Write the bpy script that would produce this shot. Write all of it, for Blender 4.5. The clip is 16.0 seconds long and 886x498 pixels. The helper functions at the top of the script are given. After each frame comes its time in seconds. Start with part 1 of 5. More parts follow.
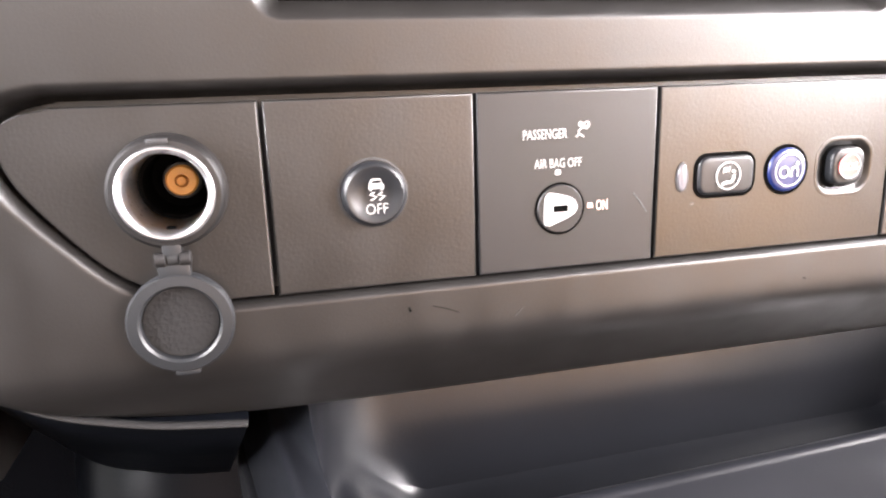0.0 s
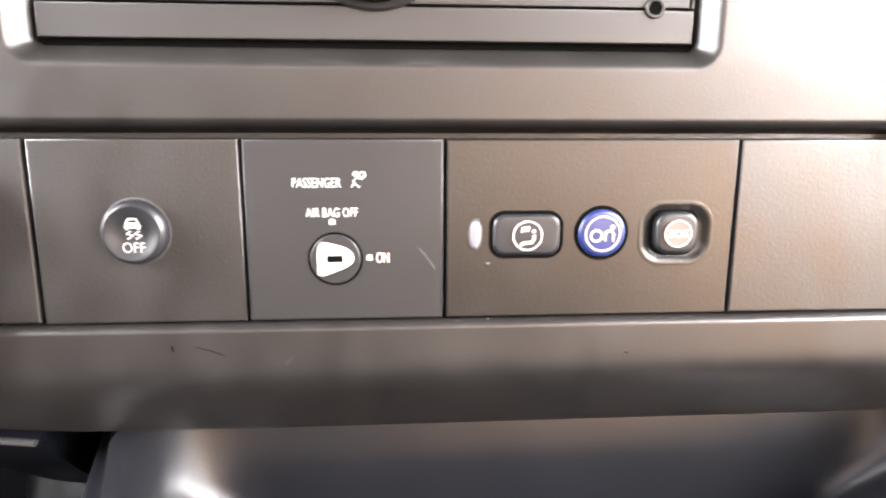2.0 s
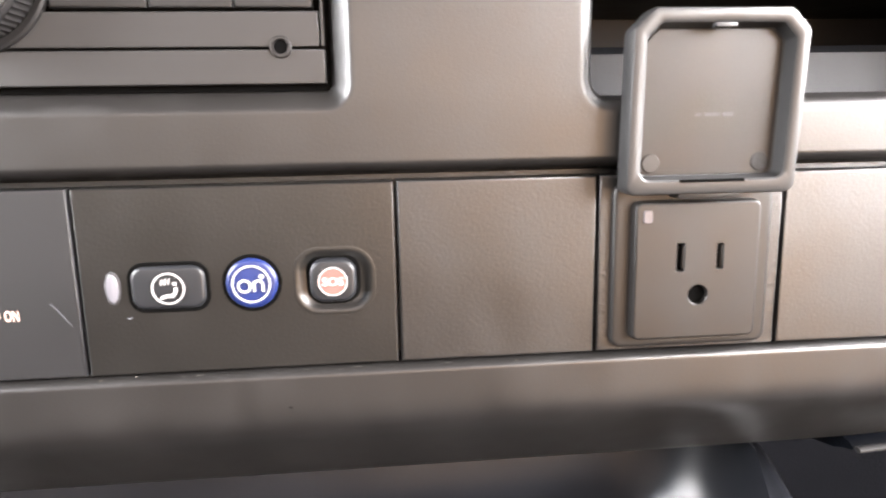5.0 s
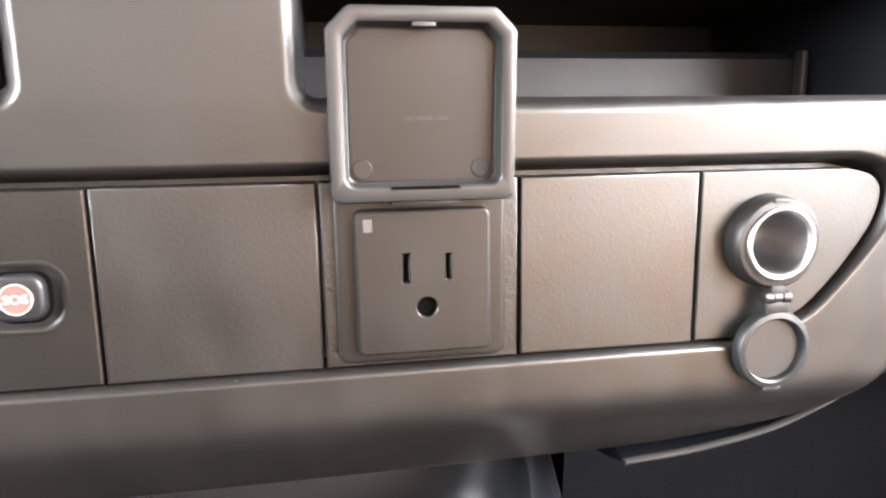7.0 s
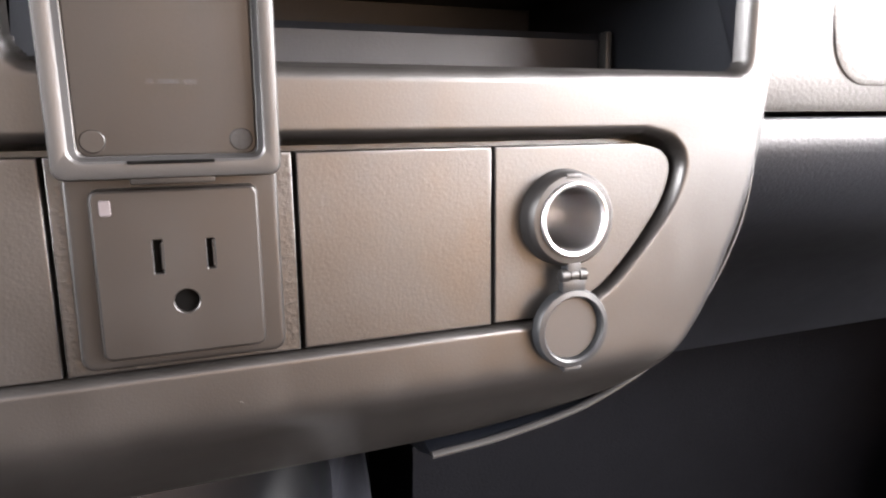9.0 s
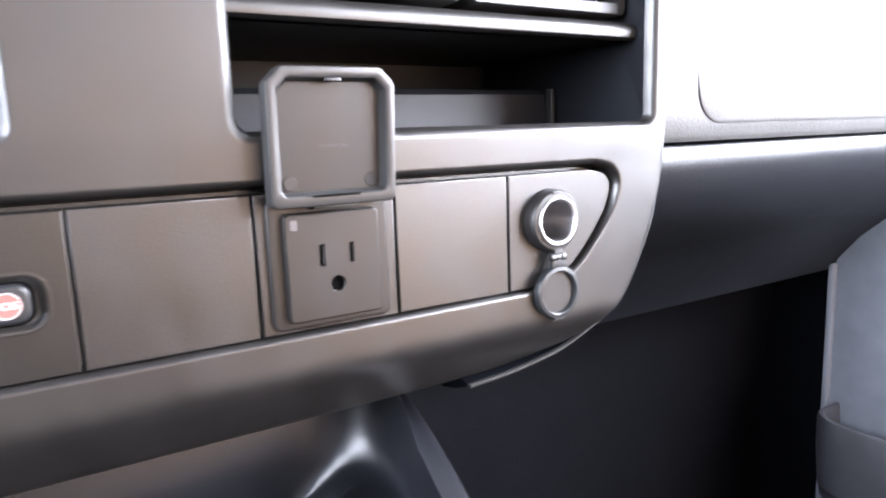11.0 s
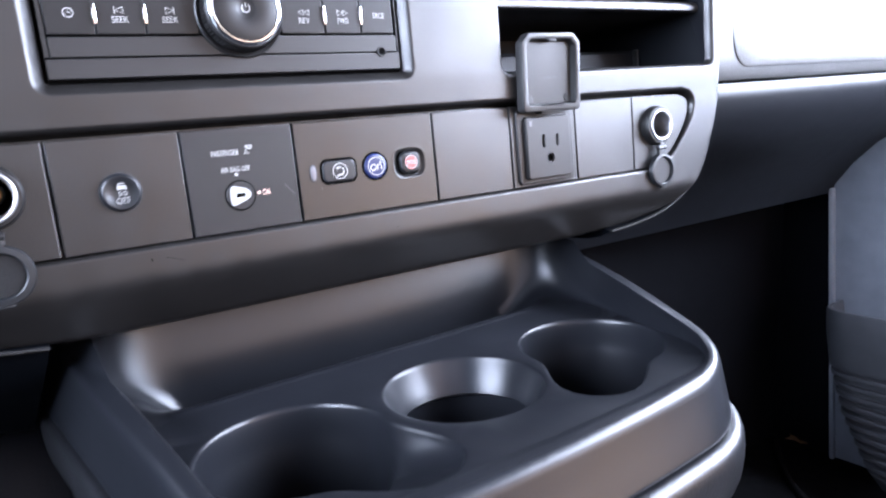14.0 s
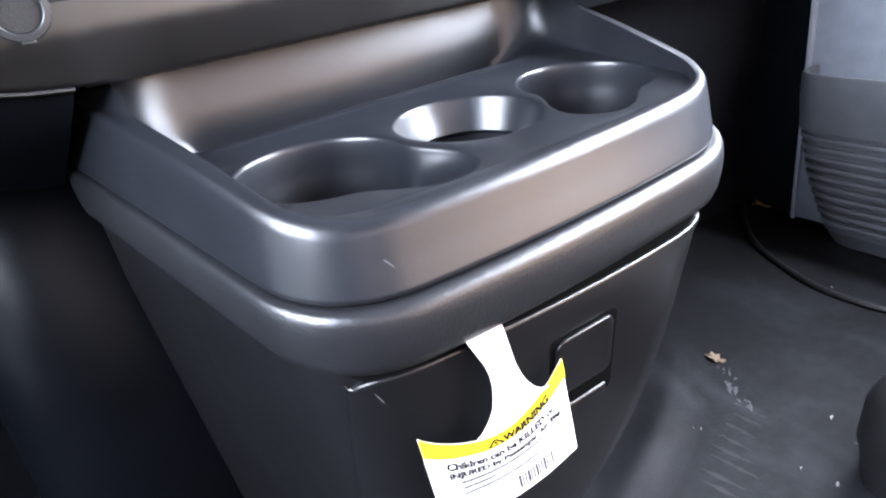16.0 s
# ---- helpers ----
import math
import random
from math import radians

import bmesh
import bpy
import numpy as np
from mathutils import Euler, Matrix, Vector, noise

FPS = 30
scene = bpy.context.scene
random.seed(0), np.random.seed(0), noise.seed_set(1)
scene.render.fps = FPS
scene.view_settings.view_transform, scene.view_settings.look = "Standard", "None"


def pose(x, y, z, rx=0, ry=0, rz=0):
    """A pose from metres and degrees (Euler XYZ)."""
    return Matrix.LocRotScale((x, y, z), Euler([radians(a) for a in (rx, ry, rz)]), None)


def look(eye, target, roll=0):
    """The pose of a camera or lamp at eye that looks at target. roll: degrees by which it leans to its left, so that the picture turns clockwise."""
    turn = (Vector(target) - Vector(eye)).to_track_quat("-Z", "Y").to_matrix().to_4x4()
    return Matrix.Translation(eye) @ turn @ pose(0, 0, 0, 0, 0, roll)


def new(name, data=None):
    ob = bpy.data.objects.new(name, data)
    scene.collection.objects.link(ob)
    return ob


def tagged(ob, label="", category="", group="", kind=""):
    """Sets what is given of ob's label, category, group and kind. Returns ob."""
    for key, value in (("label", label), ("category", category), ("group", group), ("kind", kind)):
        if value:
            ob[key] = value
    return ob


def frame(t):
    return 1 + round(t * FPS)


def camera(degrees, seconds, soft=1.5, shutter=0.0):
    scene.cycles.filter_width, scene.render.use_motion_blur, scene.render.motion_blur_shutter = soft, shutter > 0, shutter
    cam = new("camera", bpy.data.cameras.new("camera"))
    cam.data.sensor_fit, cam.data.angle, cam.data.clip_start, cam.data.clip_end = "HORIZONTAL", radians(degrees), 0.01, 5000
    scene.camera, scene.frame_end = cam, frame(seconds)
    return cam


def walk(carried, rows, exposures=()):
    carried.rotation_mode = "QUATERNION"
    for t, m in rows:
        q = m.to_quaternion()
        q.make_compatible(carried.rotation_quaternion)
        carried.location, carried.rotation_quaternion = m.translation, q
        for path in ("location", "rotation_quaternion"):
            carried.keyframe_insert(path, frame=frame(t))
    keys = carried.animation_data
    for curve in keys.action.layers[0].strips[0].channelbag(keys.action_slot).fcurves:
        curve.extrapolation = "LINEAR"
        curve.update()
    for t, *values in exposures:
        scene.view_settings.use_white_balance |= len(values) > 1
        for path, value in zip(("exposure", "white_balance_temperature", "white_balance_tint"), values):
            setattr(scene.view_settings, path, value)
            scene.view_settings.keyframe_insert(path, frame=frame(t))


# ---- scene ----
cam = camera(67.3, 16.0, soft=2.1, shutter=0.4)
METRES, EYE, TILT, LEAN, TURN = 0.763, 0.6, 0.0, 0.0, -13.54
ROWS = [
    (0.0, 0.0, 0.0, 0.0, -0.44, -13.73, 1.82),
    (0.5, 0.0293, 0.0048, 0.0018, 2.36, -13.15, 1.03),
    (1.0, 0.0666, 0.0085, 0.0034, 4.8, -12.38, 0.48),
    (1.5, 0.0999, 0.0111, 0.0049, 7.41, -12.14, -0.24),
    (2.0, 0.1309, 0.0192, 0.007, 9.34, -11.55, -0.23),
    (2.5, 0.1591, 0.0297, 0.0112, 10.26, -11.6, 0.33),
    (3.0, 0.175, 0.0391, 0.015, 10.7, -11.17, 0.52),
    (3.5, 0.1942, 0.0464, 0.0175, 10.54, -10.89, 0.55),
    (4.0, 0.215, 0.0484, 0.0176, 10.11, -10.69, 0.68),
    (6.5, 0.3236, 0.0713, 0.0155, 4.19, -10.16, 1.09),
    (7.0, 0.343, 0.0803, 0.0145, 3.42, -9.9, 0.84),
    (7.5, 0.3615, 0.0894, 0.0128, 2.12, -9.78, 0.67),
    (8.0, 0.3724, 0.0996, 0.0079, -0.58, -10.1, 0.6),
    (8.5, 0.3797, 0.1078, 0.0026, -4.01, -10.31, 0.53),
    (11.0, 0.2722, -0.0122, 0.0204, -17.91, -9.35, 2.16),
    (11.5, 0.2089, -0.0496, 0.02, -18.57, -9.06, 2.17),
    (12.0, 0.1502, -0.0774, 0.0235, -19.21, -8.54, 3.08),
    (12.5, 0.105, -0.1093, 0.011, -19.67, -8.51, 4.07),
    (13.0, 0.0731, -0.1402, 0.0005, -19.51, -8.51, 4.9),
    (13.5, 0.0598, -0.1857, -0.01, -18.56, -8.76, 5.31),
    (14.0, 0.0374, -0.2228, -0.0234, -18.49, -9.51, 5.54),
    (14.5, 0.0095, -0.2511, -0.0434, -19.18, -12.49, 6.13),
    (15.0, 0.0044, -0.2485, -0.0576, -20.58, -18.1, 6.87),
    (15.5, 0.0002, -0.2508, -0.0695, -21.67, -22.83, 7.2),
    (16.0, -0.0064, -0.2599, -0.067, -21.41, -25.89, 7.61),
]
EXPOSURES = [(0.0, 1.90, 7450.0, 22.0), (1.5, 2.09, 7550.0, 21.0), (3.0, 2.20, 7450.0, 18.0), (3.5, 2.02, 7450.0, 18.0), (4.2, 1.98, 7400.0, 18.0), (6.5, 2.04, 7400.0, 18.0), (7.5, 2.03, 7400.0, 18.0), (8.7, 1.84, 7500.0, 20.0), (11.0, 1.79, 6480.0, 19.0), (11.5, 1.45, 6400.0, 18.0), (12.0, 1.19, 6200.0, 19.0), (14.0, 1.05, 5780.0, 20.0), (15.0, 1.39, 5950.0, 20.0), (15.5, 1.66, 6200.0, 18.0), (16.0, 1.96, 6250.0, 17.0)]
walk(cam, [(t, pose(0, 0, EYE, TILT, LEAN, TURN) @ pose(METRES * x, METRES * y, METRES * z, 90 + pitch, roll, yaw)) for t, x, y, z, yaw, pitch, roll in ROWS], EXPOSURES)

# ---- light ----
world = bpy.data.worlds.new("daylight")
scene.world = world
world.use_nodes = True
wn = world.node_tree
sky = wn.nodes.new("ShaderNodeTexSky")
sky.sky_type = "NISHITA"
sky.sun_disc = False
sky.sun_elevation = radians(42)
sky.sun_rotation = radians(20)
wn.nodes["Background"].inputs["Strength"].default_value = 0.15
wn.links.new(sky.outputs["Color"], wn.nodes["Background"].inputs["Color"])

sun = new("sun", bpy.data.lights.new("sun", "SUN"))
sun.data.energy, sun.data.angle, sun.data.color = 4.0, radians(0.6), (1.0, 0.95, 0.88)
SUN_FROM = Vector((math.sin(radians(20)) * math.cos(radians(42)), math.cos(radians(20)) * math.cos(radians(42)), math.sin(radians(42))))
sun.matrix_world = look(SUN_FROM * 5, (0, 0, 0))


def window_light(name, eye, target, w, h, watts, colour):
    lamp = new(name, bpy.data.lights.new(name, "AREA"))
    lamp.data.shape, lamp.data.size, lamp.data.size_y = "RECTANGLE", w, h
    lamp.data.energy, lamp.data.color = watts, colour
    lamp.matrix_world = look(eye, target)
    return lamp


window_light("side_window_light", (1.052, -0.42, 0.945), (0.2, -0.42, 0.79), 1.35, 0.60, 60.0, (0.85, 0.925, 1.0))
window_light("driver_window_light", (-0.850, -0.06, 0.955), (0.2, -0.06, 0.78), 0.74, 0.60, 34.0, (0.82, 0.91, 1.0))
window_light("windshield_light", (0.1, 0.62, 1.14), (0.1, -0.4, 0.5), 1.5, 0.5, 20.0, (0.86, 0.93, 1.0))
# Added unseen lamp: warm sheen on fascia and console from behind.
window_light("rear_warm_fill", (0.62, -1.315, 0.71), (0.62, 0.2, 0.71), 0.80, 0.82, 3.7, (1.0, 0.68, 0.48))
# Added unseen low lamp that gives the console's front its golden sheen.
window_light("side_warm_fill", (1.030, -0.95, 0.37), (0.2, -0.10, 0.42), 0.62, 0.50, 2.8, (1.0, 0.68, 0.42))
window_light("driver_door_light", (-0.858, 0.12, 0.38), (0.2, 0.12, 0.38), 0.68, 0.44, 0.8, (0.72, 0.86, 1.0))
# Second added rear lamp, weaker, for warm light from the left.
window_light("rear_left_warm_fill", (-0.26, -1.315, 0.90), (-0.26, 0.2, 0.90), 0.86, 0.54, 1.5, (1.0, 0.76, 0.60))


# ---- materials ----
def nodes_of(name):
    mat = bpy.data.materials.new(name)
    mat.use_nodes = True
    return mat, mat.node_tree, mat.node_tree.nodes["Principled BSDF"]


def ramp(tree, source, stops):
    node = tree.nodes.new("ShaderNodeValToRGB")
    el = node.color_ramp.elements
    el[0].position, el[0].color = stops[0][0], (*stops[0][1], 1)
    el[1].position, el[1].color = stops[-1][0], (*stops[-1][1], 1)
    for p, c in stops[1:-1]:
        e = el.new(p)
        e.color = (*c, 1)
    tree.links.new(source, node.inputs["Fac"])
    return node


def tex(tree, kind, scale, detail=2.0, stretch=None):
    co = tree.nodes.new("ShaderNodeTexCoord")
    out = co.outputs["Object"]
    if stretch:
        mp = tree.nodes.new("ShaderNodeMapping")
        mp.inputs["Scale"].default_value = stretch
        tree.links.new(out, mp.inputs["Vector"])
        out = mp.outputs["Vector"]
    node = tree.nodes.new(kind)
    node.inputs["Scale"].default_value = scale
    if "Detail" in node.inputs:
        node.inputs["Detail"].default_value = detail
    tree.links.new(out, node.inputs["Vector"])
    return node


def plastic(name, colour, rough=0.45, grain=900.0, bump=0.12, dust=0.0, wear=0.12, spec=0.5, coat=0.0, specks=150.0, smudge=0.02):
    """Moulded plastic: fine hide grain, cloudy stains in colour and gloss, sparse dust specks."""
    mat, tree, bsdf = nodes_of(name)
    stain = tex(tree, "ShaderNodeTexNoise", 26.0, 4.0)
    lo = tuple(c * (1 - wear) for c in colour)
    hi = tuple(min(1, c * (1 + wear)) for c in colour)
    col = ramp(tree, stain.outputs["Fac"], [(0.3, lo), (0.7, hi)])
    out = col.outputs["Color"]
    if dust:
        cell = tex(tree, "ShaderNodeTexVoronoi", specks)
        big = tex(tree, "ShaderNodeTexNoise", 14.0, 3.0)
        spot = tree.nodes.new("ShaderNodeMath")
        spot.operation = "LESS_THAN"
        size = tree.nodes.new("ShaderNodeMath")
        size.operation = "MULTIPLY_ADD"
        size.inputs[1].default_value, size.inputs[2].default_value = 0.22, -0.085
        tree.links.new(big.outputs["Fac"], size.inputs[0])
        tree.links.new(cell.outputs["Distance"], spot.inputs[0])
        tree.links.new(size.outputs[0], spot.inputs[1])
        mix = tree.nodes.new("ShaderNodeMix")
        mix.data_type = "RGBA"
        mul = tree.nodes.new("ShaderNodeMath")
        mul.operation = "MULTIPLY"
        mul.inputs[1].default_value = dust
        tree.links.new(spot.outputs[0], mul.inputs[0])
        tree.links.new(mul.outputs[0], mix.inputs["Factor"])
        tree.links.new(out, mix.inputs["A"])
        mix.inputs["B"].default_value = (0.32, 0.30, 0.28, 1)
        out = mix.outputs["Result"]
    tree.links.new(out, bsdf.inputs["Base Color"])
    smear = tex(tree, "ShaderNodeTexNoise", 70.0, 6.0, (1.0, 1.0, 0.6))
    rr = tree.nodes.new("ShaderNodeMapRange")
    rr.inputs["From Min"].default_value, rr.inputs["From Max"].default_value = 0.3, 0.7
    rr.inputs["To Min"].default_value, rr.inputs["To Max"].default_value = max(0.05, rough - smudge), min(1.0, rough + smudge)
    tree.links.new(smear.outputs["Fac"], rr.inputs["Value"])
    tree.links.new(rr.outputs["Result"], bsdf.inputs["Roughness"])
    bsdf.inputs["Specular IOR Level"].default_value = spec
    if coat:
        bsdf.inputs["Coat Weight"].default_value = coat
        bsdf.inputs["Coat Roughness"].default_value = 0.12
    if bump:
        hide = tex(tree, "ShaderNodeTexVoronoi", grain)
        wob = tex(tree, "ShaderNodeTexNoise", grain * 0.7, 3.0)
        add = tree.nodes.new("ShaderNodeMath")
        add.operation = "ADD"
        tree.links.new(hide.outputs["Distance"], add.inputs[0])
        tree.links.new(wob.outputs["Fac"], add.inputs[1])
        bm = tree.nodes.new("ShaderNodeBump")
        bm.inputs["Strength"].default_value = bump
        bm.inputs["Distance"].default_value = 0.0006
        tree.links.new(add.outputs[0], bm.inputs["Height"])
        tree.links.new(bm.outputs["Normal"], bsdf.inputs["Normal"])
    return mat


def metal(name, colour, rough, streak=400.0):
    mat, tree, bsdf = nodes_of(name)
    bsdf.inputs["Metallic"].default_value = 1.0
    bsdf.inputs["Base Color"].default_value = (*colour, 1)
    n = tex(tree, "ShaderNodeTexNoise", streak, 3.0)
    rr = tree.nodes.new("ShaderNodeMapRange")
    rr.inputs["To Min"].default_value, rr.inputs["To Max"].default_value = rough * 0.6, rough * 1.5
    tree.links.new(n.outputs["Fac"], rr.inputs["Value"])
    tree.links.new(rr.outputs["Result"], bsdf.inputs["Roughness"])
    return mat


def paint(name, colour, rough=0.5):
    mat, tree, bsdf = nodes_of(name)
    n = tex(tree, "ShaderNodeTexNoise", 300.0, 3.0)
    col = ramp(tree, n.outputs["Fac"], [(0.25, tuple(c * 0.85 for c in colour)), (0.7, colour)])
    tree.links.new(col.outputs["Color"], bsdf.inputs["Base Color"])
    bsdf.inputs["Roughness"].default_value = rough
    return mat


FASCIA = plastic("charcoal_fascia_plastic", (0.0078, 0.0071, 0.0067), 0.385, 1300, 0.045, 0.5, smudge=0.06, wear=0.18, spec=0.54)
PLATE = plastic("grained_plate_plastic", (0.0078, 0.0071, 0.0067), 0.385, 1000, 0.065, 0.45, smudge=0.06, wear=0.18, spec=0.55)
PLATE_COARSE = plastic("coarse_plate_plastic", (0.0070, 0.0062, 0.0057), 0.40, 620, 0.20, 0.45, smudge=0.06, wear=0.18, spec=0.5)
PLATE_SMOOTH = plastic("smooth_plate_plastic", (0.0070, 0.0070, 0.0076), 0.46, 1500, 0.03, 0.35, spec=0.4)
PLATE_SHEEN = plastic("sheen_plate_plastic", (0.0058, 0.0055, 0.0051), 0.31, 1000, 0.055, 0.4, spec=0.5, smudge=0.035)
CONSOLE = plastic("black_console_plastic", (0.0068, 0.0074, 0.0092), 0.30, 1000, 0.05, 0.15, spec=0.33, smudge=0.015)
BIN_BLACK = plastic("smooth_black_bin_plastic", (0.0034, 0.0034, 0.0039), 0.31, 900, 0.07, 0.3, spec=0.34)
CONSOLE_GRAIN = plastic("coarse_grained_console_plastic", (0.0080, 0.0083, 0.0095), 0.33, 560, 0.18, 0.3, spec=0.42)
DARK = plastic("black_recess_plastic", (0.012, 0.012, 0.013), 0.6, 1200, 0.05)
RADIO = plastic("satin_radio_plastic", (0.0125, 0.0120, 0.0120), 0.46, 2500, 0.03, 0.15, spec=0.41)
KEY_PLASTIC = plastic("satin_key_plastic", (0.0080, 0.0075, 0.0075), 0.45, 2500, 0.03, spec=0.32)
BUTTON = plastic("rubbery_button_plastic", (0.0085, 0.0092, 0.0108), 0.40, 2500, 0.03, 0.2, spec=0.36)
CAP = plastic("grey_cap_plastic", (0.0092, 0.0101, 0.0113), 0.43, 1500, 0.06, 0.5, spec=0.34)
CAP_INNER = plastic("dusty_cap_plastic", (0.0068, 0.0068, 0.0070), 0.60, 700, 0.25, 0.75, spec=0.25, specks=700.0)
LID_GREY = plastic("grey_lid_plastic", (0.0165, 0.0163, 0.0165), 0.40, 1500, 0.04, 0.3, spec=0.4)
LID_FACE = plastic("brown_grey_lid_plastic", (0.0070, 0.0062, 0.0058), 0.40, 1500, 0.025, 0.5, spec=0.32, smudge=0.07)
BLUE = plastic("blue_button_plastic", (0.0060, 0.0140, 0.070), 0.35, 2500, 0.03)
WHITE = paint("white_print", (0.33, 0.33, 0.325))
AMBER_PLASTIC = plastic("amber_contact_plastic", (0.46, 0.19, 0.03), 0.45, 2000, 0.04)
LENS = plastic("milky_lens_plastic", (0.10, 0.098, 0.11), 0.22, 2000, 0.0)
RED = paint("red_print", (0.45, 0.06, 0.05))
CHROME = metal("chrome", (0.86, 0.86, 0.87), 0.10)
STEEL = metal("brushed_barrel_steel", (0.50, 0.51, 0.51), 0.30, 900.0)
WORN_CHROME = metal("worn_chrome", (0.45, 0.45, 0.46), 0.36)
PAPER = paint("tag_paper", (0.66, 0.66, 0.66), 0.55)
YELLOW = paint("yellow_tag_print", (0.66, 0.50, 0.005), 0.5)
INK = paint("black_ink", (0.004, 0.004, 0.005), 0.9)
INK.node_tree.nodes["Principled BSDF"].inputs["Specular IOR Level"].default_value = 0.1
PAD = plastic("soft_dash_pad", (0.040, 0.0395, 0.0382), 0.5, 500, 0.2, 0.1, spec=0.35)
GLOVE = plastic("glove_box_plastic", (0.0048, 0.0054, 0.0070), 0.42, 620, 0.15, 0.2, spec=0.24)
DOOR = plastic("grey_door_plastic", (0.185, 0.20, 0.232), 0.5, 700, 0.12, 0.15)
BIN = plastic("door_pocket_plastic", (0.058, 0.062, 0.070), 0.5, 700, 0.12, 0.15)
# Engine cover and skirt plastic, darkened to carry the shade under the dash.
COVER = plastic("shade_dark_cover_plastic", (0.0017, 0.0021, 0.0030), 0.32, 700, 0.12, 0.1, spec=0.085)
# Black carpet whose colour also holds the footwell's shade.
FOOTWELL = plastic("shade_black_footwell_carpet", (0.0036, 0.0040, 0.0053), 0.85, 500, 0.4, spec=0.05)
SHELL = plastic("cabin_trim", (0.022, 0.020, 0.019), 0.8, 300, 0.1)
REAR = plastic("warm_tan_cabin_trim", (0.12, 0.086, 0.062), 0.8, 300, 0.1)
SEAT = plastic("black_seat_trim", (0.0060, 0.0060, 0.0066), 0.45, 500, 0.2, spec=0.3)
LEAF = paint("dry_leaf", (0.30, 0.16, 0.07), 0.8)
LEAF_TAN = paint("bleached_leaf", (0.22, 0.165, 0.105), 0.8)
SMEAR = paint("dried_dirt", (0.075, 0.08, 0.09), 0.8)
WINDOW = plastic("dim_window_plastic", (0.055, 0.050, 0.056), 0.35, 2000, 0.0)


def lit_amber():
    mat, tree, bsdf = nodes_of("lit_amber_legend")
    bsdf.inputs["Base Color"].default_value = (0.42, 0.34, 0.31, 1)
    bsdf.inputs["Emission Color"].default_value = (1.0, 0.38, 0.16, 1)
    bsdf.inputs["Emission Strength"].default_value = 0.22
    return mat


AMBER = lit_amber()
# Glossless black: painted shade in holes and gaps, also dark scuffs.
VOID = paint("shade_and_mark_black", (0.003, 0.003, 0.003), 1.0)
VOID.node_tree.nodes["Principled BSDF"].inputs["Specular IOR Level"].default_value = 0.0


def rubber():
    mat, tree, bsdf = nodes_of("black_rubber_floor_mat")
    a = tex(tree, "ShaderNodeTexNoise", 11.0, 9.0, (1.0, 0.55, 1.0))
    a.inputs["Distortion"].default_value = 0.8
    col = ramp(tree, a.outputs["Fac"], [(0.34, (0.0014, 0.0016, 0.0021)), (0.54, (0.0030, 0.0034, 0.0043)), (0.76, (0.013, 0.0142, 0.0165))])
    tree.links.new(col.outputs["Color"], bsdf.inputs["Base Color"])
    b = tex(tree, "ShaderNodeTexNoise", 55.0, 5.0)
    rr = tree.nodes.new("ShaderNodeMapRange")
    rr.inputs["To Min"].default_value, rr.inputs["To Max"].default_value = 0.5, 0.8
    bsdf.inputs["Specular IOR Level"].default_value = 0.17
    tree.links.new(b.outputs["Fac"], rr.inputs["Value"])
    tree.links.new(rr.outputs["Result"], bsdf.inputs["Roughness"])
    c = tex(tree, "ShaderNodeTexVoronoi", 260.0)
    bm = tree.nodes.new("ShaderNodeBump")
    bm.inputs["Strength"].default_value, bm.inputs["Distance"].default_value = 0.10, 0.002
    tree.links.new(c.outputs["Distance"], bm.inputs["Height"])
    tree.links.new(bm.outputs["Normal"], bsdf.inputs["Normal"])
    return mat


RUBBER = rubber()


# ---- building tools ----
def thing(name, base, label, category, group="", kind=""):
    ob = new(name)
    ob.location = base
    ob.empty_display_size = 0.02
    return tagged(ob, label, category, group, kind)


def finish(ob, bm, material, angle=38):
    bmesh.ops.recalc_face_normals(bm, faces=bm.faces)
    me = ob.data
    bm.to_mesh(me)
    bm.free()
    me.materials.append(material)
    me.shade_smooth()
    me.set_sharp_from_angle(angle=radians(angle))


def part(name, bm, material, parent, label="", angle=38):
    ob = new(name, bpy.data.meshes.new(name))
    finish(ob, bm, material, angle)
    ob.parent = parent
    if parent.type == "EMPTY":
        ob.matrix_parent_inverse = Matrix.Translation(-Vector(parent.location))
    return tagged(ob, label)


def solid(name, bm, material, label, category, group="", kind="", angle=38):
    ob = new(name, bpy.data.meshes.new(name))
    finish(ob, bm, material, angle)
    return tagged(ob, label, category, group, kind)


def smooth_curve(points, n=8, closed=False):
    """Catmull-Rom through the points."""
    p = [Vector(q) for q in points]
    out = []
    m = len(p)
    for i in range(m if closed else m - 1):
        a, b, c, d = (p[(i + k) % m] if closed else p[min(max(i + k, 0), m - 1)] for k in (-1, 0, 1, 2))
        for j in range(n):
            t = j / n
            out.append(0.5 * (2 * b + (c - a) * t + (2 * a - 5 * b + 4 * c - d) * t * t + (3 * b - a - 3 * c + d) * t ** 3))
    if not closed:
        out.append(p[-1])
    return out


def rrect(x0, z0, x1, z1, r, n=6):
    """A rounded rectangle, anticlockwise."""
    out = []
    for cx, cz, a in ((x1 - r, z0 + r, -90), (x1 - r, z1 - r, 0), (x0 + r, z1 - r, 90), (x0 + r, z0 + r, 180)):
        for k in range(n + 1):
            t = radians(a + 90 * k / n)
            out.append((cx + r * math.cos(t), cz + r * math.sin(t)))
    return out


def ellipse(cx, cz, rx, rz, n=32):
    return [(cx + rx * math.cos(2 * math.pi * k / n), cz + rz * math.sin(2 * math.pi * k / n)) for k in range(n)]


